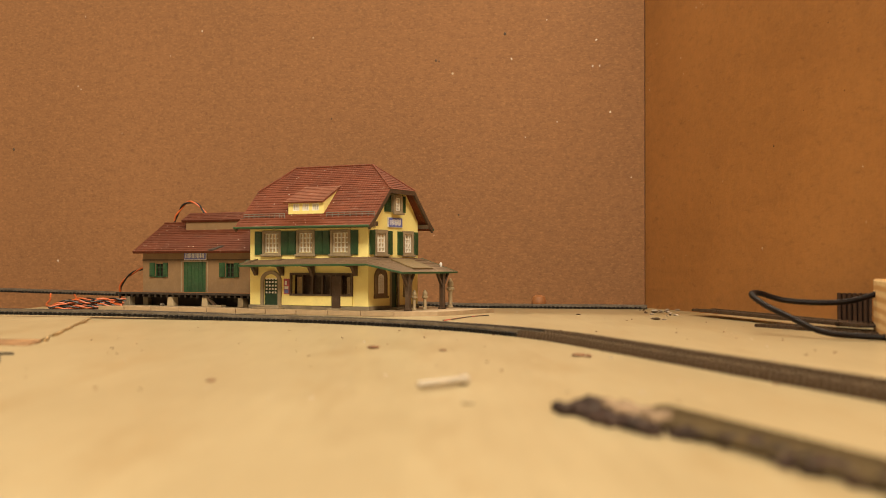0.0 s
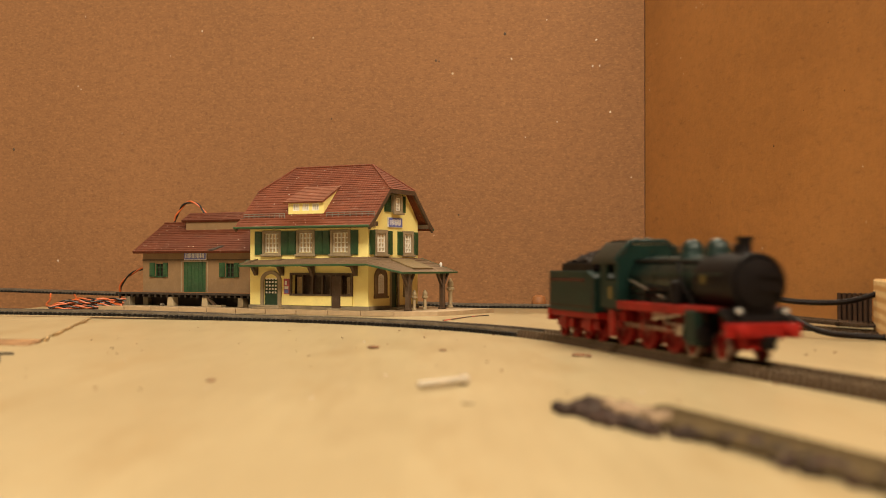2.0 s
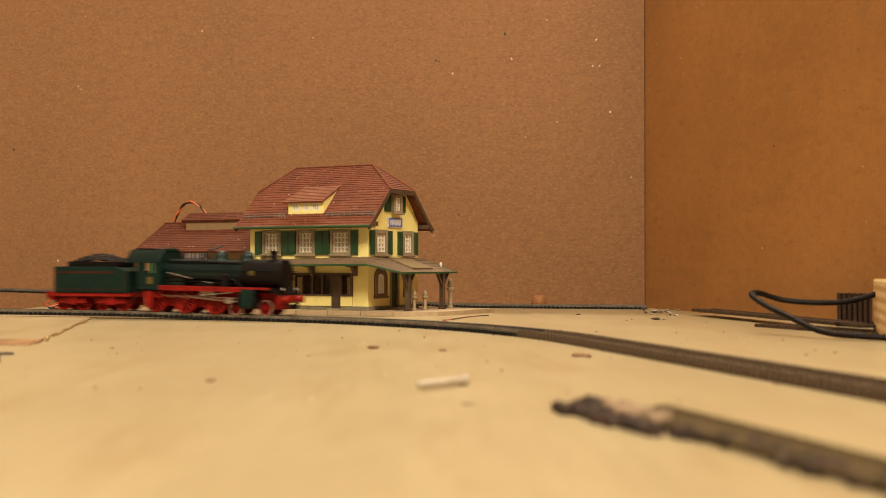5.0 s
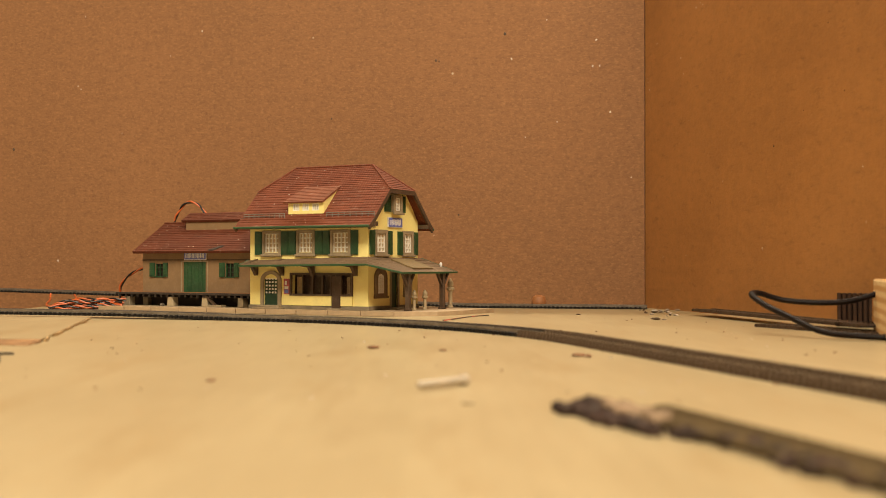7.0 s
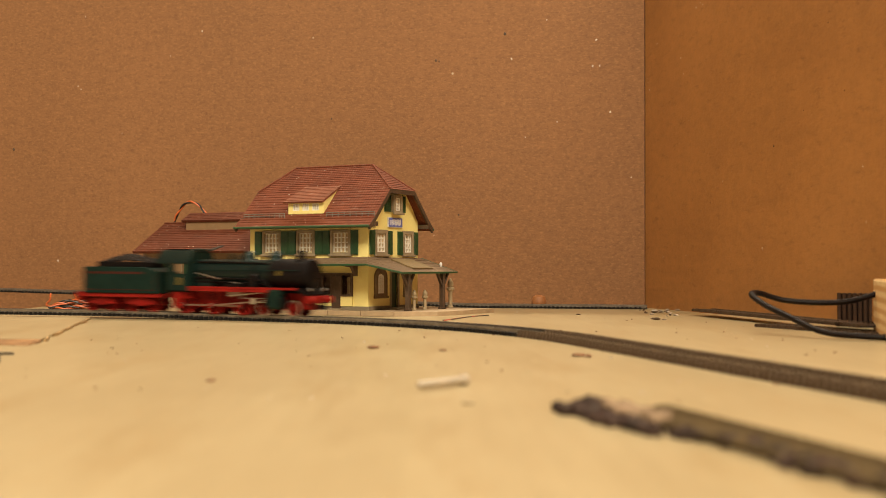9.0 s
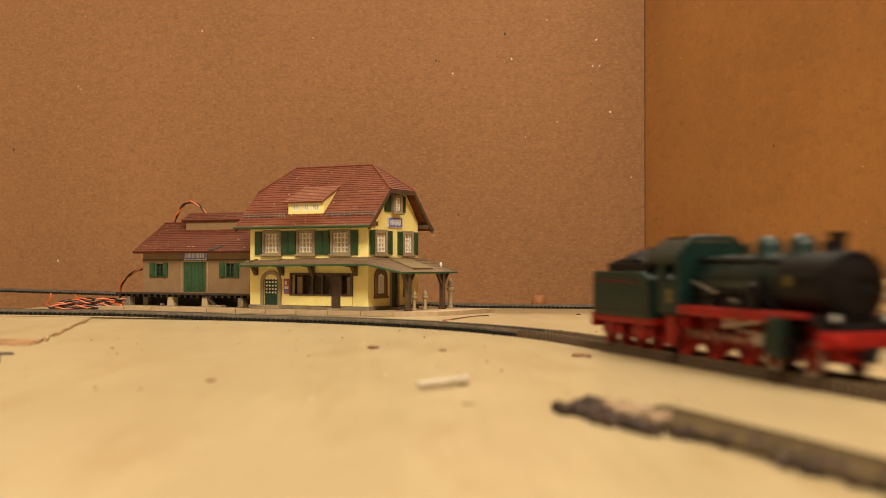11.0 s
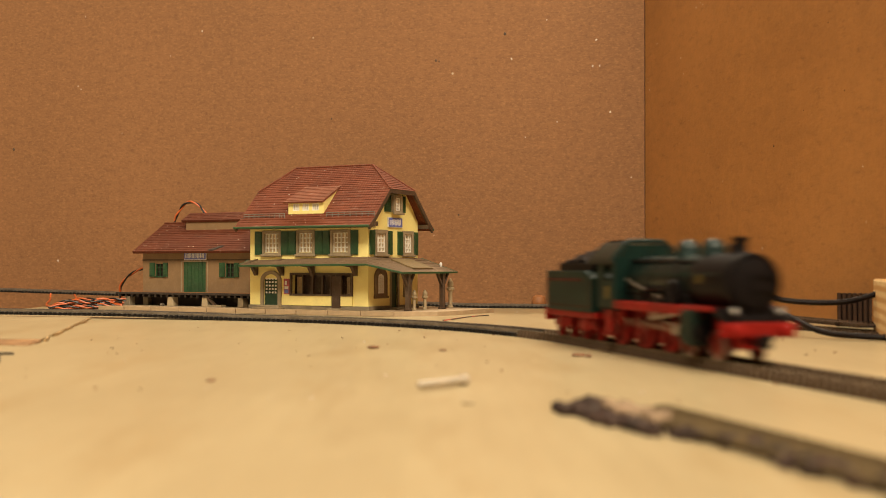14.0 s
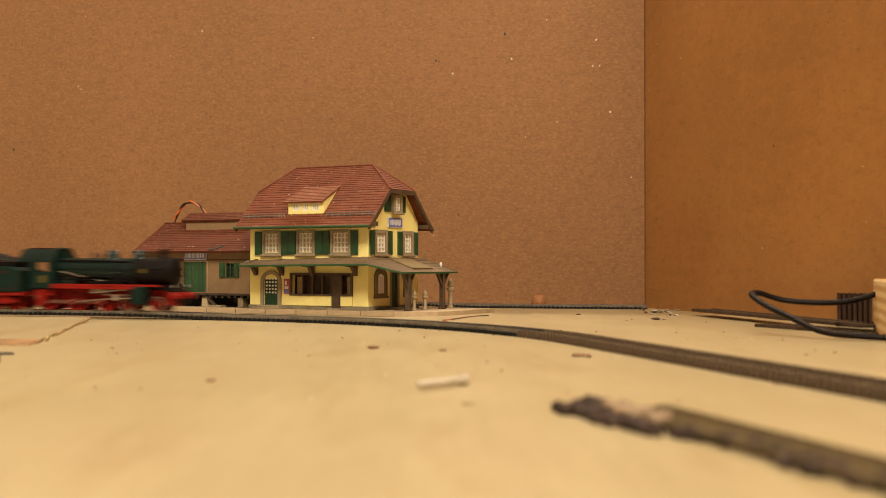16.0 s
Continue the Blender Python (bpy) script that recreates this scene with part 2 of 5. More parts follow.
def tube(bm, points, r, n=8, flat=1.0):
    """A round or flattened cord along points."""
    pts = [Vector(p) for p in points]
    rings, up = [], Vector((0, 0, 1))
    for i, p in enumerate(pts):
        d = (pts[min(i + 1, len(pts) - 1)] - pts[max(i - 1, 0)]).normalized()
        side = d.cross(up)
        side = side.normalized() if side.length > 1e-4 else Vector((1, 0, 0))
        top = side.cross(d)
        rings.append([bm.verts.new(p + (side * math.cos(2 * math.pi * k / n) * flat + top * math.sin(2 * math.pi * k / n)) * r) for k in range(n)])
    for a, b in zip(rings, rings[1:]):
        for k in range(n):
            bm.faces.new((a[k], a[(k + 1) % n], b[(k + 1) % n], b[k]))
    bm.faces.new(rings[0][::-1])
    bm.faces.new(rings[-1])


def smooth_path(points, steps=8):
    """A soft curve through points."""
    pts = [Vector(p) for p in points]
    pts = [2 * pts[0] - pts[1]] + pts + [2 * pts[-1] - pts[-2]]
    out = []
    for a, b, c, d in zip(pts, pts[1:], pts[2:], pts[3:]):
        for k in range(steps):
            t = k / steps
            out.append(0.5 * (2 * b + (c - a) * t + (2 * a - 5 * b + 4 * c - d) * t * t + (3 * b - a - 3 * c + d) * t ** 3))
    return out + [pts[-2]]


def finish(name, bm, mat, smooth=False, bevel=0.0, normals=True):
    if bevel:
        bmesh.ops.bevel(bm, geom=list(bm.edges), offset=bevel, segments=1, affect="EDGES", clamp_overlap=True)
    if normals:
        bmesh.ops.recalc_face_normals(bm, faces=bm.faces)
    bmesh.ops.scale(bm, vec=(unit[0],) * 3, verts=bm.verts)
    me = bpy.data.meshes.new(name)
    bm.to_mesh(me)
    bm.free()
    me.materials.append(mat)
    if smooth:
        me.polygons.foreach_set("use_smooth", [True] * len(me.polygons))
        me.set_sharp_from_angle(angle=radians(35))
    return me


def part(name, bm, mat, parent=None, label="", at=None, smooth=False, bevel=0.0, kind=""):
    ob = new(name, finish(name, bm, mat, smooth, bevel))
    if parent is not None:
        ob.parent = parent
    if at is not None:
        ob.matrix_basis = at
    return tagged(ob, label, kind=kind)


def boxes(*specs):
    bm = bmesh.new()
    for s in specs:
        box(bm, *s)
    return bm


def thing(name, label, category, at=None, group="", kind=""):
    ob = new(name)
    ob.empty_display_size = 0.01
    if at is not None:
        ob.matrix_basis = at
    return tagged(ob, label, category, group, kind)


def mmpose(x, y, z, rx=0, ry=0, rz=0):
    return pose(x * unit[0], y * unit[0], z * unit[0], rx, ry, rz)


# ---------------------------------------------------------------- room, table, panels
def build_setting():
    unit[0] = MM * TABLE
    # table of two plywood sheets; behind the line at the left the table ends
    bm = bmesh.new()
    outline = [(-900, -300), (700, -300), (700, 760), (-232, 760), (-232, 610), (-900, 760)]
    prism(bm, outline, -18, 0, "z")
    table = part("table_top", bm, M_PLY, label="pale plywood table top with scuffs and dust", bevel=0.5)
    tagged(table, category="table top", kind="structure")
    for x, y in ((-850, -250), (650, -250), (650, 700), (-850, 660)):
        part("table_leg", boxes((x - 30, x + 30, y - 30, y + 30, -760, -18)), M_PLY2, table)
    # thin sheet laid on the table at the far left
    bm = bmesh.new()
    prism(bm, [(-420, 600), (-420, 371), (-124, 370), (-154, 519), (-154, 524)], 0.02, 1.05, "z")
    sheet = part("plywood_sheet", bm, M_PLY, label="thin pale plywood sheet with a ragged edge lying on the table")
    tagged(sheet, category="plywood")
    rng = random.Random(2)
    bm = bmesh.new()
    edge = [(-124 - 30 * k / 18 + rng.uniform(-0.7, 0.9), 370 + 149 * k / 18) for k in range(19)]
    for p, q in zip(edge, edge[1:]):
        v = [bm.verts.new((x + dx, y, z)) for z in (0.02, 1.0) for (x, y) in (p, q) for dx in (-0.3, 0.5)]
        for f in ((0, 1, 3, 2), (4, 6, 7, 5), (0, 4, 5, 1), (2, 3, 7, 6), (0, 2, 6, 4), (1, 5, 7, 3)):
            bm.faces.new([v[i] for i in f])
    torn = plain("torn_ply_edge", (0.36, 0.235, 0.105), 0.8, 0.4, 120)
    part("raw_edge", bm, torn, sheet, "rough brown broken edge")
    # the broken front of the sheet, splintered down to the table in ragged plies
    bm = bmesh.new()
    for z1, far, near in ((0.30, 369.9, 353), (0.60, 369.9, 358), (0.90, 369.9, 363)):
        rag = [(-420 + 298 * k / 90, near + rng.uniform(-1.6, 1.6)) for k in range(91)]
        prism(bm, [(-124, far), (-420, far)] + rag, 0.02, z1, "z")
    part("splintered_ply", bm, plain("brown_ply_layers", (0.33, 0.19, 0.095), 0.85, 0.4, 90, spec=0.2), sheet, "splintered brown ply layers")
    back = boxes((-820, -0.6, 0, 12, -120, 232))
    part("wall_back", back, M_BOARD, label="speckled brown fibreboard back panel", at=mmpose(116, 685, 0, 0, 0, -14), kind="structure")
    right = boxes((0.2, 620, 0, 10, -120, 232))
    part("wall_right", right, M_HARD, label="smooth brown hardboard side panel", at=mmpose(115.9, 686.3, 0, 0, 0, -77), kind="structure")
    # dust and marks stuck to the panels
    def marks(name, mat, label, spots, panel, size):
        rng = random.Random(len(name))
        bm = bmesh.new()
        for x, z in spots:
            made = bmesh.ops.create_icosphere(bm, subdivisions=1, radius=size * rng.uniform(0.7, 1.5))["verts"]
            for v in made:
                v.co = Vector((v.co.x * rng.uniform(0.6, 1.4) + x, v.co.y * 0.2 - 0.15, v.co.z * rng.uniform(0.6, 1.6) + z))
        tagged(part(name, bm, mat, None, label, at=panel), category="dust", kind="stuff")
    back_at, right_at = mmpose(116, 685, 0, 0, 0, -14), mmpose(115.9, 686.3, 0, 0, 0, -77)
    marks("lint", M_LINT, "white lint specks stuck to the fibreboard panel", [(-363, 140), (-361, 138), (-358, 185), (-276, 172), (-69.7, 99.6), (-377, 27), (-8, 75), (-28, 155), (-57, 168), (-298, 157), (-20, 113), (-51, 108), (-26, 140), (-30, 140), (-78, 146)], back_at, 0.42)
    marks("stain", M_TIMBER, "small dark marks on the fibreboard panel", [(-124, 147), (-122, 146.5), (-190, 114), (-110, 54.5), (-410, 100), (-82, 161)], back_at, 0.6)
    marks("dust", M_LINT, "white dust specks stuck to the hardboard panel", [(53.6, 126), (60, 100.6), (99, 65.7), (5.2, 129), (6.4, 126.5), (7.6, 124), (4.0, 131), (50, 135), (17.4, 148.5), (19, 148.6), (26, 29), (56, 29.6), (77, 158), (74, 159.5), (69, 158), (221, 63), (139, 32)], right_at, 0.36)
    marks("speck", M_TIMBER, "small dark marks on the hardboard panel", [(85, 56), (176, 91), (196, 125), (208, 95), (150, 78)], right_at, 0.35)
    unit[0] = MM
    # the room that closes the place
    part("floor", boxes((-2200, 2200, -2000, 2400, -780, -760)), M_EDGE, kind="structure", label="brown room floor")
    part("wall_south", boxes((-2200, 2200, -2020, -2000, -760, 1750)), M_PLASTER, kind="structure", label="plain painted room wall")
    part("wall_north", boxes((-2200, 2200, 2400, 2420, -760, 1750)), M_PLASTER, kind="structure", label="plain painted room wall")
    part("wall_west", boxes((-2220, -2200, -2000, 2400, -760, 1750)), M_PLASTER, kind="structure", label="plain painted room wall")
    part("wall_east", boxes((2200, 2220, -2000, 2400, -760, 1750)), M_PLASTER, kind="structure", label="plain painted room wall")
    part("ceiling", boxes((-2200, 2200, -2000, 2400, 1750, 1770)), M_PLASTER, kind="structure", label="plain white room ceiling")


# ---------------------------------------------------------------- track
ARC_X, ARC_Y, ARC_A, ARC_L, ARC_B = -112.65, 498.64, radians(-16.537), 232.17, radians(-76.039)


def on_track(s):
    """Place and heading of the main track's middle at s millimetres."""
    k = (ARC_B - ARC_A) / ARC_L
    a = min(max(s, 0.0), ARC_L)
    h = ARC_A + k * a
    x = ARC_X + (math.sin(h) - math.sin(ARC_A)) / k
    y = ARC_Y - (math.cos(h) - math.cos(ARC_A)) / k
    rest = s - a
    return x + rest * math.cos(h), y + rest * math.sin(h), h


def lift(s):
    """Height of the track over the table: at the left it lies on the thin sheet."""
    f = min(max((45.0 - s) / 80.0, 0.0), 1.0)
    return 1.05 * f * f * (3 - 2 * f)


def sweep(bm, path, section):
    """A closed section (across, up) carried along (x, y, z, heading)."""
    rings = []
    for x, y, z, h in path:
        nx, ny = -math.sin(h), math.cos(h)
        rings.append([bm.verts.new((x + nx * a, y + ny * a, z + b)) for a, b in section])
    n = len(section)
    for r0, r1 in zip(rings, rings[1:]):
        for k in range(n):
            bm.faces.new((r0[k], r0[(k + 1) % n], r1[(k + 1) % n], r1[k]))
    bm.faces.new(rings[0][::-1])
    bm.faces.new(rings[-1])


def rail_section(across, z):
    return [(across - 0.7, z), (across + 0.7, z), (across + 0.7, z + 0.2), (across + 0.25, z + 0.35), (across + 0.35, z + 0.85),
            (across + 0.35, z + 1.3), (across - 0.35, z + 1.3), (across - 0.35, z + 0.85), (across - 0.25, z + 0.35), (across - 0.7, z + 0.2)]


def build_track(name, path, label, width=11.6, pitch=2.4, picked=0, railed=True, bed=None, ties=None, shiny=None):
    """Two rails on sleepers that a web joins; path rows of x, y, z, heading, evenly spaced by about 2 mm."""
    t = thing(name, label, "railway track")
    bm = bmesh.new()
    w = width / 2
    cut = len(path) - 1 if shiny is None else shiny
    section = [(-w + 0.6, 0.1), (w - 0.6, 0.1), (w - 0.6, 0.8), (-w + 0.6, 0.8)]
    sweep(bm, path[:cut + 1], section)
    part("track_bed", bm, bed or M_BED, t)
    if cut < len(path) - 2:
        bm = bmesh.new()
        sweep(bm, path[cut:], section)
        part("track_bed", bm, M_STUB, t, "dusty brown track bed")
    for across in (-4.5, 4.5) if railed else ():
        for lo, hi, mat, label in ((0, cut, M_RAIL, "bright nickel-silver rail"), (cut, len(path) - 1, M_RUSTRAIL, "dull brown rail")):
            if hi - lo > 1:
                bm = bmesh.new()
                sweep(bm, path[lo:hi + 1], rail_section(across, 1.0))
                part("rail", bm, mat, t, label)
    # sleepers: single ones where the rails pass nearest the station, the others joined
    length = [0.0]
    for p, q in zip(path, path[1:]):
        length.append(length[-1] + math.hypot(q[0] - p[0], q[1] - p[1]))
    count = int(length[-1] / pitch)
    bm = bmesh.new()
    box(bm, -0.75, 0.75, -w, w, 0.0, 1.0)
    for across in (-4.5, 4.5):
        box(bm, -0.6, 0.6, across - 1.2, across + 1.2, 1.0, 1.25)
    dark = finish("sleeper", bm.copy(), M_BLACKTIE)
    if shiny is not None:
        for across in (-4.5, 4.5):
            box(bm, -0.55, 0.55, across - 1.0, across + 1.0, 1.25, 1.95)
    shared = finish("sleeper", bm, ties or M_SLEEPER)
    rest = bmesh.new()
    rng = random.Random(4)
    i = 0
    for k in range(count):
        d = (k + 0.5) * pitch
        while length[i + 1] < d:
            i += 1
        f = (d - length[i]) / (length[i + 1] - length[i])
        x, y, z, h = (a + (b - a) * f for a, b in zip(path[i], path[i + 1]))
        h += rng.uniform(-0.02, 0.02)
        if picked and picked[0] <= d <= picked[1]:
            ob = new("sleeper", dark if shiny is not None and i < shiny else shared)
            ob.parent = t
            ob.matrix_basis = mmpose(x, y, z, 0, 0, math.degrees(h))
        else:
            m = Matrix.Translation((x, y, z)) @ Matrix.Rotation(h, 4, "Z")
            box(rest, -0.75, 0.75, -w, w, 0.0, 1.0, m)
            for across in (-4.5, 4.5):
                box(rest, -0.6, 0.6, across - 1.2, across + 1.2, 1.0, 1.95 if shiny is not None and i >= shiny else 1.25, m)
    if len(rest.verts):
        part("sleeper_run", rest, ties or M_SLEEPER, t, kind="stuff")
    else:
        rest.free()
    return t


def build_tracks():
    path = []
    s = -330.0
    while s <= 660:
        x, y, h = on_track(s)
        path.append((x, y, 0.02 + lift(s), h))
        s += 2.0
    build_track("main_track", path, "curved model railway track with black sleepers and dull rails", picked=(140, 850), shiny=262)
    unit[0] = MM * TABLE
    # ramp track along the back panel
    path = []
    x0, y0, x1, y1 = -300.0, 762.0, 113.0, 664.0
    h = math.atan2(y1 - y0, x1 - x0)
    n = 200
    for k in range(n + 1):
        f = k / n
        x = x0 + (x1 - x0) * f
        path.append((x, y0 + (y1 - y0) * f, 0.02 + max(0.0, (20 - x) / 320 * 7.8), h))
    build_track("back_track", path, "straight dark model railway track along the back panel", ties=M_BLACKTIE)
    unit[0] = MM


# ---------------------------------------------------------------- station building
YAW = -28.27
SITE = mmpose(-33.86, 541.1, 2.02, 0, 0, YAW)


def holed_wall(bm, u0, u1, z0, z1, holes, put):
    """A wall slab with rectangular holes, as boxes round them; put(bm, ua, ub, za, zb) adds one."""
    us = sorted({u0, u1, *[h[0] for h in holes], *[h[1] for h in holes]})
    for a, b in zip(us, us[1:]):
        cuts = sorted((h[2], h[3]) for h in holes if h[0] <= a and h[1] >= b)
        z = z0
        for lo, hi in cuts:
            if lo > z:
                put(bm, a, b, z, lo)
            z = hi
        if z < z1:
            put(bm, a, b, z, z1)
    bmesh.ops.remove_doubles(bm, verts=bm.verts, dist=0.01)


def tile_rows(bm, bl, br, tl, tr, pitch, courses, lift=0.24, thick=1.1):
    """A roof plane: its slab goes into bm, its overlapping courses of tiles are added to the list as meshes of their own. Corners: bottom and top, left and right."""
    bl, br, tl, tr = (Vector(p) for p in (bl, br, tl, tr))
    nrm = (br - bl).cross(tl - bl)
    nrm.normalize()
    if nrm.z < 0:
        nrm = -nrm
    rows = max(1, round(max((tl - bl).length, (tr - br).length) / pitch))
    for k in range(rows):
        a, b = k / rows, min(1.0, (k + 1.25) / rows)
        p = [bl.lerp(tl, a), br.lerp(tr, a), br.lerp(tr, b), bl.lerp(tl, b)]
        if (p[2] - p[3]).length < 0.05:
            p[2] = p[3] + (p[1] - p[0]).normalized() * 0.05
        row = bmesh.new()
        lo = [q + nrm * (-0.05) for q in p]
        hi = [p[0] + nrm * lift, p[1] + nrm * lift, p[2] + nrm * 0.02, p[3] + nrm * 0.02]
        v = [row.verts.new(q) for q in lo + hi]
        for f in ((4, 5, 6, 7), (0, 1, 5, 4), (1, 2, 6, 5), (3, 0, 4, 7), (3, 2, 1, 0), (7, 6, 2, 3)):
            row.faces.new([v[i] for i in f])
        courses.append(row)
    low = [bl, br, tr, tl]
    if (tr - tl).length < 0.05:
        low = [bl, br, tr]
    v0 = [bm.verts.new(q) for q in low]
    v1 = [bm.verts.new(q - nrm * thick) for q in low]
    bm.faces.new(v0)
    bm.faces.new(v1[::-1])
    for i in range(len(low)):
        j = (i + 1) % len(low)
        bm.faces.new((v0[i], v1[i], v1[j], v0[j]))


def lay_courses(courses, mat, parent):
    for row in courses:
        part("tile_course", row, mat, parent)


def wall_frame(face):
    """Maps (along, out, z) of a wall to the building: the front looks to -y, the side to +x."""
    if face == "front":
        return lambda u, o, z: (u, -o, z)
    return lambda u, o, z: (o, u, z)


def fbox(bm, face, u0, u1, o0, o1, z0, z1):
    f = wall_frame(face)
    a, b = f(u0, o0, z0), f(u1, o1, z1)
    box(bm, *sorted((a[0], b[0])), *sorted((a[1], b[1])), *sorted((a[2], b[2])))


def window(parent, face, u0, u1, z0, z1, rim, cols, rows, base=0.0, glow=True, sill=True, back=None, bar=0.5):
    """A framed window with bars, panes and a blind behind."""
    bm = bmesh.new()
    fbox(bm, face, u0, u0 + rim, base - 1.2, base + 0.6, z0, z1)
    fbox(bm, face, u1 - rim, u1, base - 1.2, base + 0.6, z0, z1)
    fbox(bm, face, u0 + rim, u1 - rim, base - 1.2, base + 0.6, z1 - rim, z1)
    fbox(bm, face, u0 + rim, u1 - rim, base - 1.2, base + 0.6, z0, z0 + rim * 0.6)
    w = part("window", bm, M_STONE, parent, "grey-brown stone window surround", bevel=0.12)
    if sill:
        bm = bmesh.new()
        fbox(bm, face, u0 - 0.5, u1 + 0.5, base, base + 1.3, z0 - 1.0, z0 + 0.1)
        part("sill", bm, M_STONE, w, bevel=0.15)
    a, b, c, d = u0 + rim, u1 - rim, z0 + rim * 0.6, z1 - rim
    for k in range(cols + 1):
        u = a + (b - a) * k / cols
        t = bar * (0.75 if k in (0, cols) else 0.5)
        bm = bmesh.new()
        fbox(bm, face, max(a, u - t), min(b, u + t), base - 0.9, base - 0.3, c, d)
        part("glazing_bar", bm, M_WHITE, w, "white glazing bar")
    for k in range(rows + 1):
        z = c + (d - c) * k / rows
        bm = bmesh.new()
        fbox(bm, face, a, b, base - 0.85, base - 0.35, max(c, z - bar * 0.5), min(d, z + bar * 0.5))
        part("glazing_bar", bm, M_WHITE, w, "white glazing bar")
    bm = bmesh.new()
    fbox(bm, face, a, b, base - 1.15, base - 0.92, c, d)
    part("blind", bm, back or M_CURTAIN, w)
    return w


def shutter(parent, face, u0, u1, z0, z1, base=0.0):
    bm = bmesh.new()
    fbox(bm, face, u0, u1, base + 0.05, base + 0.75, z0, z1)
    sh = part("shutter", bm, M_GREEN, parent, "dark green louvred shutter", bevel=0.06)
    n = 9
    for k in range(n):
        z = z0 + 0.5 + (z1 - z0 - 1.0) * k / n
        bm = bmesh.new()
        fbox(bm, face, u0 + 0.45, u1 - 0.45, base + 0.75, base + 0.88, z + 0.1, z + (z1 - z0 - 1) / n - 0.15)
        part("slat", bm, M_GREEN, sh)
    return sh


def sign_board(parent, face, u0, u1, z0, z1, base):
    bm = bmesh.new()
    fbox(bm, face, u0, u1, base, base + 0.6, z0, z1)
    s = part("name_board", bm, M_SIGN, parent, "white-edged blue station name board", bevel=0.08)
    bm = bmesh.new()
    fbox(bm, face, u0 + 0.25, u1 - 0.25, base + 0.6, base + 0.7, z0 + 0.3, z1 - 0.2)
    part("board_face", bm, M_BLUE, s)
    bm = bmesh.new()
    u, rng, zc, hh = u0 + 1.1, random.Random(3), (z0 + z1) / 2, (z1 - z0) * 0.26
    while u < u1 - 1.6:
        w = rng.uniform(0.7, 1.1)
        fbox(bm, face, u, u + w * 0.55, base + 0.7, base + 0.76, zc - hh * rng.uniform(0.8, 1.2), zc + hh * rng.uniform(0.8, 1.4))
        u += w
    part("lettering_bars", bm, M_SIGN, s)


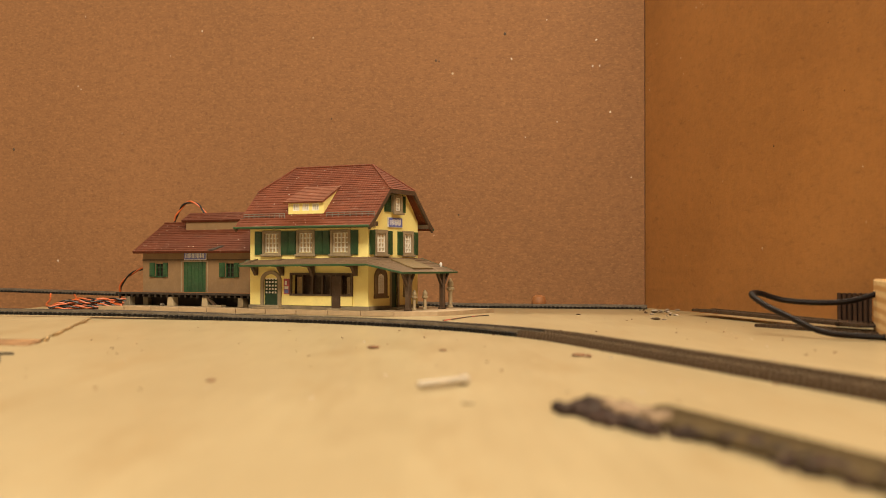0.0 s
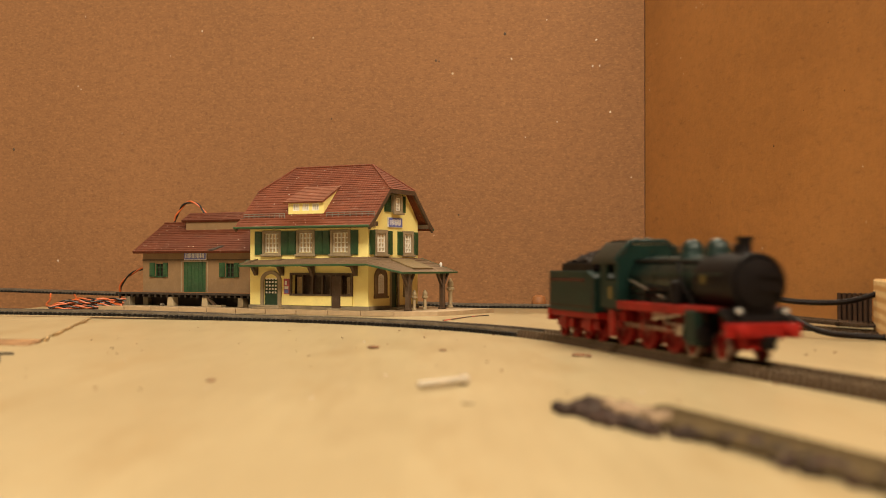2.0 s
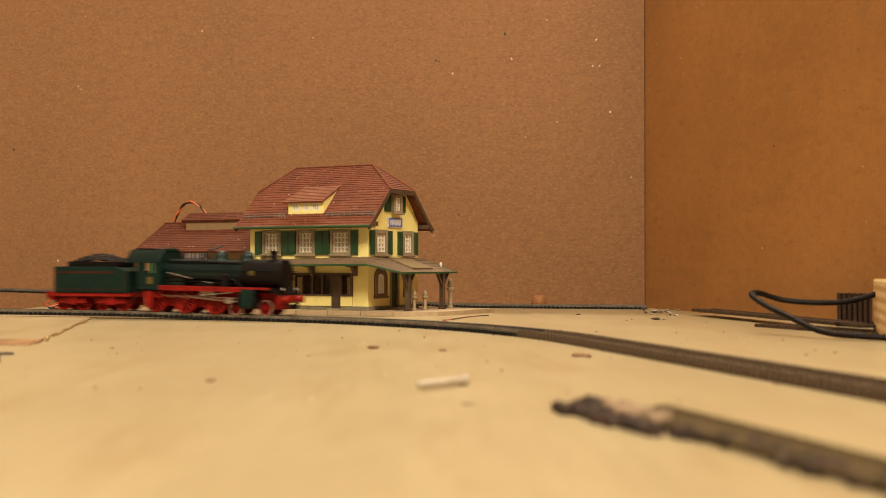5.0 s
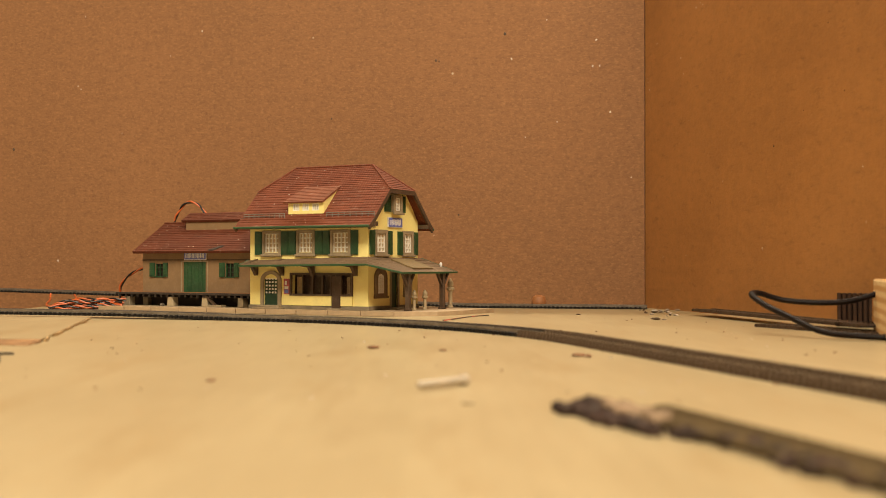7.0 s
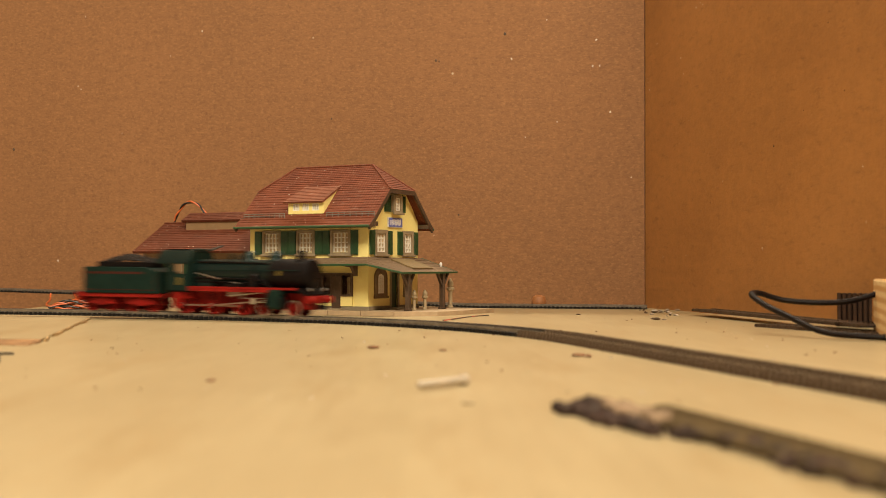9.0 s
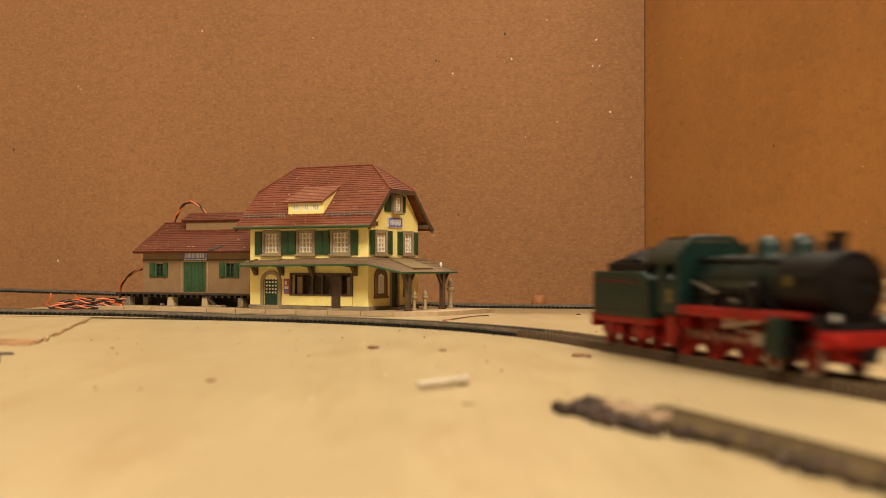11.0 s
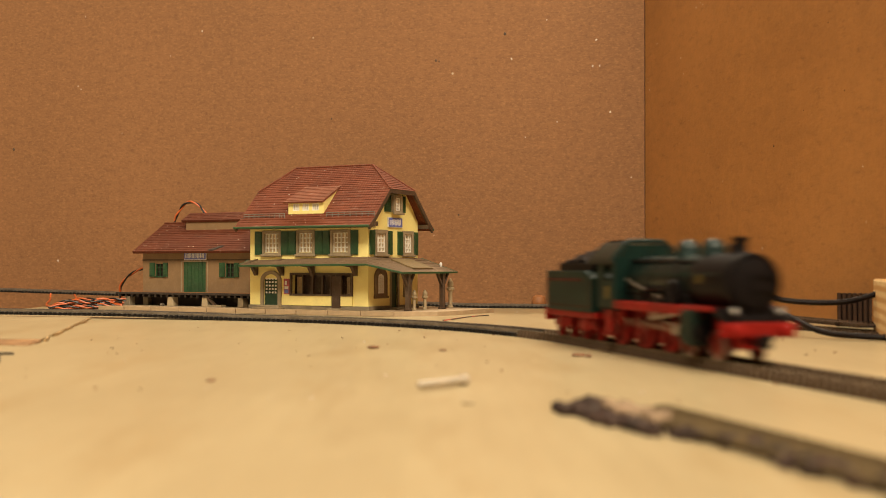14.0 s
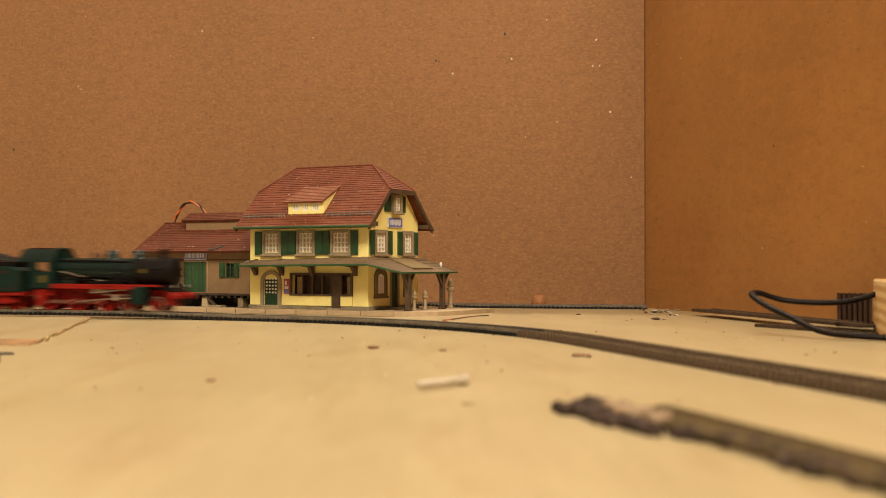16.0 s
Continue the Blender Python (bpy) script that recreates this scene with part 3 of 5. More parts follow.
def build_station():
    st = thing("station_building", "yellow two-storey model station with red half-hipped roof and green shutters", "station building", SITE)
    front_w = [(-59.0, -48.1), (-39.4, -28.8), (-20.4, -9.2)]
    side_w = [(5.3, 16.8), (30.5, 41.2)]
    zb, zt = 25.6, 36.9
    # walls with their openings
    holes = [(a + 1, b - 1, zb + 1, zt - 1) for a, b in front_w] + [(-57.6, -49.6, 1.2, 14.0), (-41.5, -8.6, 7.0, 16.2), (-19.3, -14.4, 1.2, 7.0)]
    bm = bmesh.new()
    holed_wall(bm, -66.3, 0, 1.8, 39.5, holes, lambda b, a, c, d, e: box(b, a, c, 0, 2, d, e))
    part("front_wall", bm, M_YELLOW, st)
    holes = [(a + 1, b - 1, zb + 1, zt - 1) for a, b in side_w] + [(20.1, 26.2, 1.2, 17.0), (7.3, 13.7, 7.6, 17.0)]
    bm = bmesh.new()
    holed_wall(bm, 2, 45.5, 1.8, 39.5, holes, lambda b, a, c, d, e: box(b, -2, 0, a, c, d, e))
    prism(bm, [(0, 39.5), (45.5, 39.5), (45.5, 41.5), (34.0, 55.0), (11.5, 55.0), (0, 43.0)], -2, 0, "x")
    part("side_wall", bm, M_YELLOW, st)
    bm = bmesh.new()
    box(bm, -66.3, -64.3, 2, 45.5, 1.8, 39.5)
    prism(bm, [(0, 39.5), (45.5, 39.5), (45.5, 41.5), (34.0, 55.0), (11.5, 55.0), (0, 43.0)], -66.3, -64.3, "x")
    part("side_wall", bm, M_YELLOW, st)
    part("rear_wall", boxes((-64.3, -2, 43.5, 45.5, 1.8, 39.5)), M_YELLOW, st)
    part("inner_floor", boxes((-64.2, -2.1, 2.1, 43.4, 20.5, 21.5)), M_DARK, st)
    part("inner_lining", boxes((-64.2, -2.1, 9, 9.5, 1.9, 20.4), (-9.5, -9, 9.6, 43, 1.9, 20.4)), M_DARK, st)
    part("plinth", boxes((-66.9, -19.4, -0.6, 1.6, 0, 1.8), (-14.3, 0.6, -0.6, 1.6, 0, 1.8), (-1.6, 0.6, 1.6, 20.1, 0, 1.8), (-1.6, 0.6, 26.2, 46.1, 0, 1.8),
                         (-66.9, -64.7, 1.6, 46.1, 0, 1.8)), M_PLINTH, st, "grey stone plinth", bevel=0.12)
    # first-floor windows and shutters
    for a, b in front_w:
        window(st, "front", a, b, zb, zt, 1.45, 4, 4, bar=0.54)
    for a, b in side_w:
        window(st, "side", a, b, zb, zt, 1.75, 3, 4, bar=0.7)
    for a, b in ((-63.2, -59.2), (-47.9, -43.8), (-43.6, -39.6), (-28.6, -24.6), (-24.4, -20.6), (-9.0, -5.2)):
        shutter(st, "front", a, b, zb - 0.2, zt - 0.4)
    for a, b in ((0.9, 5.1), (17.0, 20.6), (25.9, 30.3), (41.4, 44.9)):
        shutter(st, "side", a, b, zb - 0.2, zt - 0.4)
    # gable window and board
    window(st, "side", 19.3, 27.2, 45.2, 53.6, 1.4, 2, 4, base=1.75, bar=0.75)
    shutter(st, "side", 14.0, 19.0, 45.4, 53.2)
    shutter(st, "side", 27.5, 32.6, 45.4, 53.2)
    sign_board(st, "side", 16.6, 29.6, 38.2, 42.9, 0.1)
    # front door, arched surround
    inner = [(-49.6, 0.6), (-49.6, 13.2)] + [(-53.7 + 4.1 * math.cos(a), 13.2 + 3.1 * math.sin(a)) for a in np.linspace(0.15, math.pi - 0.15, 11)] + [(-57.8, 13.2), (-57.8, 0.6)]
    outer = [(-47.8, 0.6), (-47.8, 13.5)] + [(-53.7 + 5.9 * math.cos(a), 13.5 + 4.4 * math.sin(a)) for a in np.linspace(0.15, math.pi - 0.15, 11)] + [(-59.6, 13.5), (-59.6, 0.6)]
    bm = bmesh.new()
    for i in range(len(inner) - 1):
        prism(bm, [outer[i], outer[i + 1], inner[i + 1], inner[i]], -0.9, 0.4, "y")
    door = part("entrance_door", bm, M_STONE, st, "arched stone surround with a green glazed door")
    bm = bmesh.new()
    prism(bm, inner, 0.1, 0.5, "y")
    part("door_leaf", bm, M_DOORGREEN, door, "dark green door leaf")
    pane = finish("door_pane", boxes((0, 0.95, -0.12, 0.1, 0, 0.85)), M_WHITE)
    for i, j in itertools.product(range(4), range(5)):
        ob = new("door_pane", pane)
        ob.parent, ob.matrix_basis = door, mmpose(-57.0 + i * 1.75, 0, 7.2 + j * 1.62)
    part("door_step", boxes((-61.5, -46.0, -5.0, -0.7, 0, 0.9), (-60.0, -47.5, -3.2, -0.7, 0.9, 1.6)), M_STONE, st, "grey stone door step", bevel=0.15)
    # signal room bay: dark glazed band over a yellow parapet, brown door
    bay = part("bay_frame", boxes((-42.6, -8.0, -1.0, 0.6, 15.9, 16.9), (-42.6, -41.6, -1.0, 0.6, 6.6, 15.9), (-8.9, -8.0, -1.0, 0.6, 6.6, 15.9),
                                  (-42.6, -19.4, -1.2, 0.6, 6.3, 7.2), (-14.3, -8.0, -1.2, 0.6, 6.3, 7.2), (-35.8, -35.2, -0.8, 0.6, 7.2, 15.9), (-30.3, -29.7, -0.8, 0.6, 7.2, 15.9),
                                  (-24.8, -24.2, -0.8, 0.6, 7.2, 15.9), (-19.9, -19.3, -0.8, 0.6, 7.2, 15.9), (-14.4, -13.9, -0.8, 0.6, 7.2, 15.9)), M_TIMBER, st, "dark brown timber window band")
    part("bay_pane", boxes((-41.6, -8.9, 0.2, 0.4, 7.2, 15.9)), M_GLASS, bay).visible_shadow = False
    part("bay_room", boxes((-41.4, -8.8, 3.2, 3.5, 6.8, 16.4)), M_BAYROOM, bay)
    part("bay_blind", boxes((-40.8, -36.6, 2.4, 2.7, 7.2, 15.0), (-12.9, -9.6, 2.4, 2.7, 7.2, 15.0)), M_CURTAIN, bay)
    part("bay_parapet", boxes((-42.6, -19.4, -0.9, -0.02, 1.8, 6.3), (-14.3, -8.0, -0.9, -0.02, 1.8, 6.3)), M_YELLOW, st)
    part("bay_door", boxes((-19.3, -14.4, -0.4, 0.4, 0.6, 15.6), (-18.6, -15.1, -0.6, -0.4, 1.4, 6.8)), M_TIMBER, st, "dark brown plank door", bevel=0.06)
    part("door_step", boxes((-20.4, -13.3, -3.4, -0.7, 0, 0.7)), M_STONE, st, bevel=0.12)
    poster = part("poster", boxes((-46.4, -43.2, -0.4, -0.02, 7.0, 14.2)), M_POSTER, st, "small red and blue poster")
    part("poster_field", boxes((-45.9, -43.7, -0.5, -0.4, 9.3, 10.6), (-45.7, -44.6, -0.5, -0.4, 11.2, 13.2)), M_SIGN, poster)
    part("poster_field", boxes((-45.9, -43.7, -0.5, -0.4, 7.4, 9.1)), M_BLUE, poster)
    # side door and arched ground-floor window
    bm = bmesh.new()
    ends = np.linspace(0.0, math.pi, 13)
    rim_out = [(16.0, 6.2)] + [(10.5 + 5.5 * math.cos(a), 14.6 + 4.9 * math.sin(a)) for a in ends] + [(5.0, 6.2)]
    rim_in = [(13.4, 7.6)] + [(10.5 + 2.9 * math.cos(a), 14.2 + 2.7 * math.sin(a)) for a in ends] + [(7.6, 7.6)]
    for k in range(len(rim_in) - 1):
        prism(bm, [rim_out[k], rim_out[k + 1], rim_in[k + 1], rim_in[k]], -0.3, 0.7, "x")
    prism(bm, [(5.0, 6.2), (16.0, 6.2), (13.4, 7.6), (7.6, 7.6)], -0.3, 0.7, "x")
    arched = part("window", bm, M_SURROUND, st, "arched window in a thick dark brown surround")
    part("sill", boxes((0.0, 1.3, 4.6, 16.4, 5.3, 6.3)), M_SURROUND, arched, bevel=0.15)
    part("blind", boxes((-0.7, -0.4, 7.4, 13.6, 7.6, 17.0)), M_CURTAIN, arched)
    for u in (7.6, 9.35, 11.1, 12.85):
        part("glazing_bar", boxes((-0.3, 0.3, u, u + 0.5, 7.6, 16.4)), M_WHITE, arched, "white glazing bar")
    for z in (7.6, 9.6, 11.6, 13.6, 15.6):
        part("glazing_bar", boxes((-0.3, 0.22, 7.6, 13.4, z, z + 0.45)), M_WHITE, arched, "white glazing bar")
    sd = part("side_door", boxes((-1.2, -0.6, 20.1, 26.2, 0.6, 17.0)), M_DOORGREEN, st, "dark green side door")
    part("door_frame", boxes((-1.0, 0.5, 19.0, 20.1, 0.6, 18.0), (-1.0, 0.5, 26.2, 27.3, 0.6, 18.0), (-1.0, 0.5, 20.1, 26.2, 17.0, 18.0)), M_STONE, sd)
    part("door_step", boxes((0.7, 4.5, 18.5, 27.8, 0, 1.0)), M_STONE, st, bevel=0.12)
    window(st, "side", 31.5, 39.5, 6.4, 17.5, 1.8, 3, 4)
    # canopy round two sides
    A, B, C, D, E, F, G = (-64.0, -12, 20.4), (6.5, -12, 21.0), (19.5, -2.5, 17.3), (19.5, 49.5, 17.4), (0, 49.5, 24.0), (0, 0, 24.4), (-67.5, 0, 22.9)
    bm, courses = bmesh.new(), []
    tile_rows(bm, A, B, G, F, 4.0, courses, 0.15, 0.7)
    tile_rows(bm, B, C, F, F, 4.0, courses, 0.15, 0.7)
    tile_rows(bm, C, D, F, E, 4.0, courses, 0.15, 0.7)
    can = part("canopy", bm, M_CANOPY, st, "grey-brown sheet canopy with a green edge")
    lay_courses(courses, M_CANOPY, can)
    bm = bmesh.new()
    for p, q in ((A, B), (B, C), (C, D), (G, A), (D, E)):
        p, q = Vector(p), Vector(q)
        d = (q - p).normalized()
        out = Vector((d.y, -d.x, 0)).normalized() * 0.35
        v = []
        for o in (out * -1, out):
            for dz in (-0.65, 0.22):
                v += [bm.verts.new(p + o + Vector((0, 0, dz))), bm.verts.new(q + o + Vector((0, 0, dz)))]
        for f in ((0, 1, 3, 2), (4, 6, 7, 5), (2, 3, 7, 6), (0, 4, 5, 1), (0, 2, 6, 4), (1, 5, 7, 3)):
            bm.faces.new([v[i] for i in f])
    part("canopy_edge", bm, M_GREEN, can, "dark green fascia")
    bm = bmesh.new()
    m = Matrix.Translation((9.8, 20.0, 21.25)) @ Matrix.Rotation(math.atan2(6.8, 19.5), 4, "Y")
    box(bm, -6, 6.5, -7, 12, -0.3, 0.35, m)
    part("canopy_patch", bm, plain("ochre_patch", (0.20, 0.135, 0.058), 0.7, 0.2), can, "ochre repair sheet")
    for u in (-62.0, -46.8, -29.5, -6.0):
        bm = bmesh.new()
        prism(bm, [(-0.4, 15.6), (-1.8, 15.6), (-4.5, 19.6), (-10.5, 20.0), (-10.5, 20.8), (-0.4, 23.6)], u - 0.8, u + 0.8, "x")
        part("bracket", bm, M_TIMBER, st, "dark timber canopy bracket", bevel=0.15)
    for v in (5.8, 38.4):
        bm = bmesh.new()
        box(bm, 16.4, 18.6, v - 1.1, v + 1.1, 0.0, 16.8)
        prism(bm, [(v - 6.0, 17.0), (v - 4.8, 17.0), (v - 1.0, 12.2), (v - 1.0, 10.4)], 16.8, 18.2, "x")
        prism(bm, [(v + 6.0, 17.0), (v + 4.8, 17.0), (v + 1.0, 12.2), (v + 1.0, 10.4)], 16.8, 18.2, "x")
        box(bm, 16.0, 19.0, v - 1.5, v + 1.5, 0.0, 0.9)
        part("canopy_post", bm, M_TIMBER, st, "dark timber post with braces", bevel=0.2)
    part("canopy_beam", boxes((16.8, 18.2, -1.0, 48.5, 16.9, 17.9)), M_TIMBER, st)
    bm = bmesh.new()
    lathe(bm, [(0.4, -0.6), (0.5, 0.1), (0.75, 0.8), (0.65, 1.4), (0.2, 1.8)], at=(12.0, 47.0, 20.2), n=10)
    part("finial", bm, M_SIGN, can, "small white knob on the canopy", smooth=True)
    # main roof: flared half-hipped
    prof = [(-7.0, 38.3), (-1.6, 43.0), (11.2, 55.6), (22.6, 68.0)]
    UL, UR, RL, RR = -70.5, 5.0, -55.5, -11.4
    bm, courses = bmesh.new(), []
    for sgn in (0, 1):
        def at(u, p):
            return (u, p[0] if sgn == 0 else 45.2 - p[0], p[1])
        for p, q in ((0, 1), (1, 2)):
            tile_rows(bm, at(UL, prof[p]), at(UR, prof[p]), at(UL, prof[q]), at(UR, prof[q]), 1.75, courses)
        tile_rows(bm, at(UL, prof[2]), at(UR, prof[2]), at(RL, prof[3]), at(RR, prof[3]), 1.75, courses)
    tile_rows(bm, (UR, 11.2, 55.6), (UR, 34.0, 55.6), (RR, 22.6, 68), (RR, 22.6, 68), 1.75, courses)
    tile_rows(bm, (UL, 34.0, 55.6), (UL, 11.2, 55.6), (RL, 22.6, 68), (RL, 22.6, 68), 1.75, courses)
    roof = part("roof", bm, M_ROOF, st, "red-brown tiled half-hipped roof with white specks")
    lay_courses(courses, M_ROOF, roof)
    bm = bmesh.new()
    tube(bm, [(RL, 22.6, 68.2), (RR, 22.6, 68.2)], 0.45)
    for a, b in (((RR, 22.6, 68.1), (UR, 11.2, 55.9)), ((RR, 22.6, 68.1), (UR, 34.0, 55.9)), ((RL, 22.6, 68.1), (UL, 11.2, 55.9)), ((RL, 22.6, 68.1), (UL, 34.0, 55.9))):
        tube(bm, [a, b], 0.5)
    part("ridge_tiles", bm, M_ROOF, roof, smooth=True)
    for u in (UL + 0.4, UR - 0.4):
        bm = bmesh.new()
        line = [(p[0], p[1] + 0.1) for p in prof[:3]] + [(45.2 - p[0], p[1] + 0.1) for p in prof[2::-1]]
        low = [(p[0] + (0.6 if p[0] < 22 else -0.6), p[1] - 2.0) for p in line]
        for k in range(len(line) - 1):
            prism(bm, [line[k], line[k + 1], low[k + 1], low[k]], u - 0.5, u + 0.5, "x")
        bmesh.ops.remove_doubles(bm, verts=bm.verts, dist=0.01)
        part("barge_board", bm, M_TIMBER, roof, "dark brown barge board")
    bm = bmesh.new()
    tube(bm, [(UL, -7.3, 38.1), (UR, -7.3, 38.1)], 0.6, 8)
    tube(bm, [(UL, 52.6, 38.0), (UR, 52.6, 38.0)], 0.6, 8)
    part("gutter", bm, M_GREEN, roof, "dark green gutter", smooth=True)
    part("soffit", boxes((UL + 1, UR - 1, -6.6, -0.1, 37.6, 38.0)), M_TIMBER, roof)
    for a, b in ((-68.6, -44.9), (-21.3, 4.4)):
        bm = bmesh.new()
        for z, y in ((43.7, -2.0), (44.7, -2.0)):
            tube(bm, [(a, y, z), (b, y, z)], 0.22, 6)
        for k in range(9):
            u = a + (b - a) * k / 8
            tube(bm, [(u, -2.0, 42.4), (u, -2.0, 44.7)], 0.2, 6)
        part("snow_guard", bm, M_RAILGREY, roof, "grey-blue snow guard rail")
    bm, rng = bmesh.new(), random.Random(31)
    for k in range(30):
        v = rng.uniform(-6.0, 21.0)
        (v0, z0), (v1, z1) = next((p, q) for p, q in zip(prof, prof[1:]) if p[0] <= v <= q[0])
        at_roof = Vector((rng.uniform(-58, -14), v, z0 + (z1 - z0) * (v - v0) / (v1 - v0) + 0.3))
        for w in bmesh.ops.create_icosphere(bm, subdivisions=1, radius=rng.choice((0.16, 0.22, 0.34)))["verts"]:
            w.co = at_roof + Vector((w.co.x * rng.uniform(0.7, 1.6), w.co.y, w.co.z * 0.8))
    part("dust_specks", bm, M_LINT, roof, "white dust specks")
    # dormer
    bm = bmesh.new()
    holed_wall(bm, -43.8, -24.0, 43.6, 50.2, [(-41.3, -37.6, 45.9, 49.2), (-35.9, -32.2, 45.9, 49.2), (-30.4, -26.7, 45.9, 49.2)], lambda b, a, c, d, e: box(b, a, c, -0.4, 0.6, d, e))
    for u in (-43.8, -25.0):
        prism(bm, [(0.6, 43.6), (0.6, 50.2), (11.0, 56.4), (12.5, 56.4)], u, u + 1.0, "x")
    dorm = part("dormer", bm, M_YELLOW, st, "yellow dormer with a lean-to tiled roof")
    bm, courses = bmesh.new(), []
    tile_rows(bm, (-46.0, -2.0, 50.0), (-23.7, -2.0, 50.0), (-43.6, 13.0, 57.9), (-23.4, 13.0, 57.9), 1.75, courses, 0.24, 0.7)
    part("dormer_roof", bm, M_DORMER, dorm, "dusty red-brown tiled dormer roof, lightened for its flatter, better lit slope")
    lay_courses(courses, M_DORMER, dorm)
    for a in (-41.3, -35.9, -30.4):
        bm = bmesh.new()
        for k in range(4):
            box(bm, a + k * 0.98, a + k * 0.98 + 0.72, -0.25, 0.1, 45.9, 49.2)
        box(bm, a, a + 3.7, -0.2, 0.05, 48.7, 49.2)
        box(bm, a, a + 3.7, -0.2, 0.05, 45.9, 46.3)
        part("window", bm, M_WHITE, dorm)
    part("dormer_lining", boxes((-42.7, -25.1, 0.75, 1.1, 44.5, 50.0)), M_SHED, dorm)
    part("purlin_end", boxes((0.1, 5.6, -3.4, -0.6, 38.2, 40.2)), M_TIMBER, st, "dark purlin end")
    part("purlin_end", boxes((0.1, 5.6, 45.8, 48.6, 38.2, 40.2)), M_TIMBER, st, "dark purlin end")
    return st


def build_platform():
    bm = bmesh.new()
    prism(bm, [(-152, -11.5), (16, -11.5), (33, 5), (36, 20), (36, 56), (-30, 56), (-152, 40)], -2.0, -0.03, "z")
    p = part("station_platform", bm, M_PLATFORM, label="sand-coloured moulded station platform base", at=SITE)
    tagged(p, category="platform")
    bm = bmesh.new()
    box(bm, -8.4, 8.4, -0.7, 0.0, -1.9, 0.12)
    shared = finish("kerb_stone", bm, M_PLATFORM)
    for k in range(10):
        ob = new("kerb_stone", shared)
        ob.parent = p
        ob.matrix_basis = mmpose(-143.4 + 17.3 * k, -11.55 + 0.05 * (k % 3), 0.02 * (k % 2))
    return p


def build_shed():
    sh = thing("goods_shed", "brown model goods shed with red tiled roof on a raised deck", "goods shed", SITE)
    V = 10.0
    U0, U1 = -142.7, -67.2
    Z0, Z1 = 7.0, 27.8
    bm = bmesh.new()
    holes = [(-115.9, -101.6, 7.0, 22.2), (-134.2, -129.0, 14.9, 21.3), (-89.0, -83.6, 14.9, 21.5)]
    holed_wall(bm, U0, U1, Z0, Z1, holes, lambda b, a, c, d, e: box(b, a, c, V, V + 1.6, d, e))
    part("front_wall", bm, M_SHED, sh)
    bm = bmesh.new()
    for u in (U0, U1 - 1.6):
        prism(bm, [(V + 1.6, Z0), (48, Z0), (48, Z1), (29.5, 41.0), (V + 1.6, Z1)], u, u + 1.6, "x")
    box(bm, U0 + 1.6, U1 - 1.6, 46.4, 48, Z0, Z1)
    part("gable_wall", bm, M_SHED, sh)
    part("wall_beam", boxes((U0 - 0.2, U1, V - 0.35, V - 0.02, 22.9, 23.5)), M_TIMBER, sh, "dark horizontal wall batten")
    part("corner_strip", boxes((-100.5, -100.0, V - 0.3, V - 0.02, 7.0, 22.8), (-117.4, -116.8, V - 0.3, V - 0.02, 7.0, 22.8), (-117.4, -100.0, V - 0.3, V - 0.02, 22.2, 22.8)), M_STONE, sh)
    gate = part("sliding_door", boxes((-115.9, -101.6, V + 0.8, V + 1.3, 7.0, 22.2)), M_GREEN, sh, "dark green plank goods door")
    for k in range(6):
        u = -115.9 + k * 2.38
        part("plank", boxes((u + 0.02, u + 2.3, V + 0.35, V + 0.8, 7.0, 22.2)), M_GREEN, gate, bevel=0.05)
    for a, b in ((-134.2, -129.0), (-89.0, -83.6)):
        bm = boxes((a - 0.3, b + 0.3, V - 0.3, V + 1.0, 14.3, 14.9), (a, a + 0.6, V + 0.2, V + 0.8, 14.9, 21.3), (b - 0.6, b, V + 0.2, V + 0.8, 14.9, 21.3),
                   ((a + b) / 2 - 0.2, (a + b) / 2 + 0.2, V + 0.3, V + 0.8, 14.9, 21.3), (a, b, V + 0.3, V + 0.8, 16.9, 17.25), (a, b, V + 0.3, V + 0.8, 19.1, 19.45))
        w = part("window", bm, M_GREEN, sh, "small dark window with green bars")
        part("pane", boxes((a, b, V + 1.2, V + 1.4, 14.9, 21.3)), M_DARK, w)
        for c, d in ((a - 3.6, a - 0.2), (b + 0.2, b + 3.0)):
            bm = boxes((c, d, V - 0.8, V - 0.1, 14.6, 21.8), (c + 0.5, d - 0.5, V - 1.0, V - 0.8, 15.2, 18.0), (c + 0.5, d - 0.5, V - 1.0, V - 0.8, 18.5, 21.2))
            part("shutter", bm, M_GREEN, sh, "green panelled shutter", bevel=0.06)
    sign_board(sh, "front", -114.8, -100.6, 23.1, 27.6, -V + 0.4)
    # deck, joists and piers
    # deck and joists are coloured near-black in place of the shadow they stand in
    dk = part("deck", boxes((-155, -68, 3.2, 11.5, 5.7, 6.6)), M_DECK, sh, "plank loading deck, its shade put into the dark colour", bevel=0.1)
    for k in range(22):
        u = -153.0 + k * 3.9
        part("joist", boxes((u, u + 1.4, 3.6, 12, 4.5, 5.7)), M_DECK, dk)
    for u, w, d in ((-148.2, 4.0, M_PLINTH), (-119.6, 3.9, M_PILLAR), (-97.6, 3.9, M_PILLAR), (-75.5, 3.6, M_STONE)):
        bm = bmesh.new()
        vs = box(bm, u - w / 2, u + w / 2, 4.2, 8.4, 0.0, 4.6 if u > -150 else 5.6)
        for v in vs:
            if v.co.z > 1:
                v.co.x = u + (v.co.x - u) * 0.82
        part("pier", bm, d, sh, "cream tapered support pier", bevel=0.15)
    # added near-black sheet behind the piers, standing in for the deep shade there
    part("under_deck_shade", boxes((-153, U1, 12.2, 13.4, 0.0, 5.6)), M_DARK, sh)
    part("rear_pier", boxes((-141.5, -138.2, 8.6, 11.6, 0.0, 4.5)), M_PLINTH, sh, "grey rear pier", bevel=0.15)
    bm = bmesh.new()
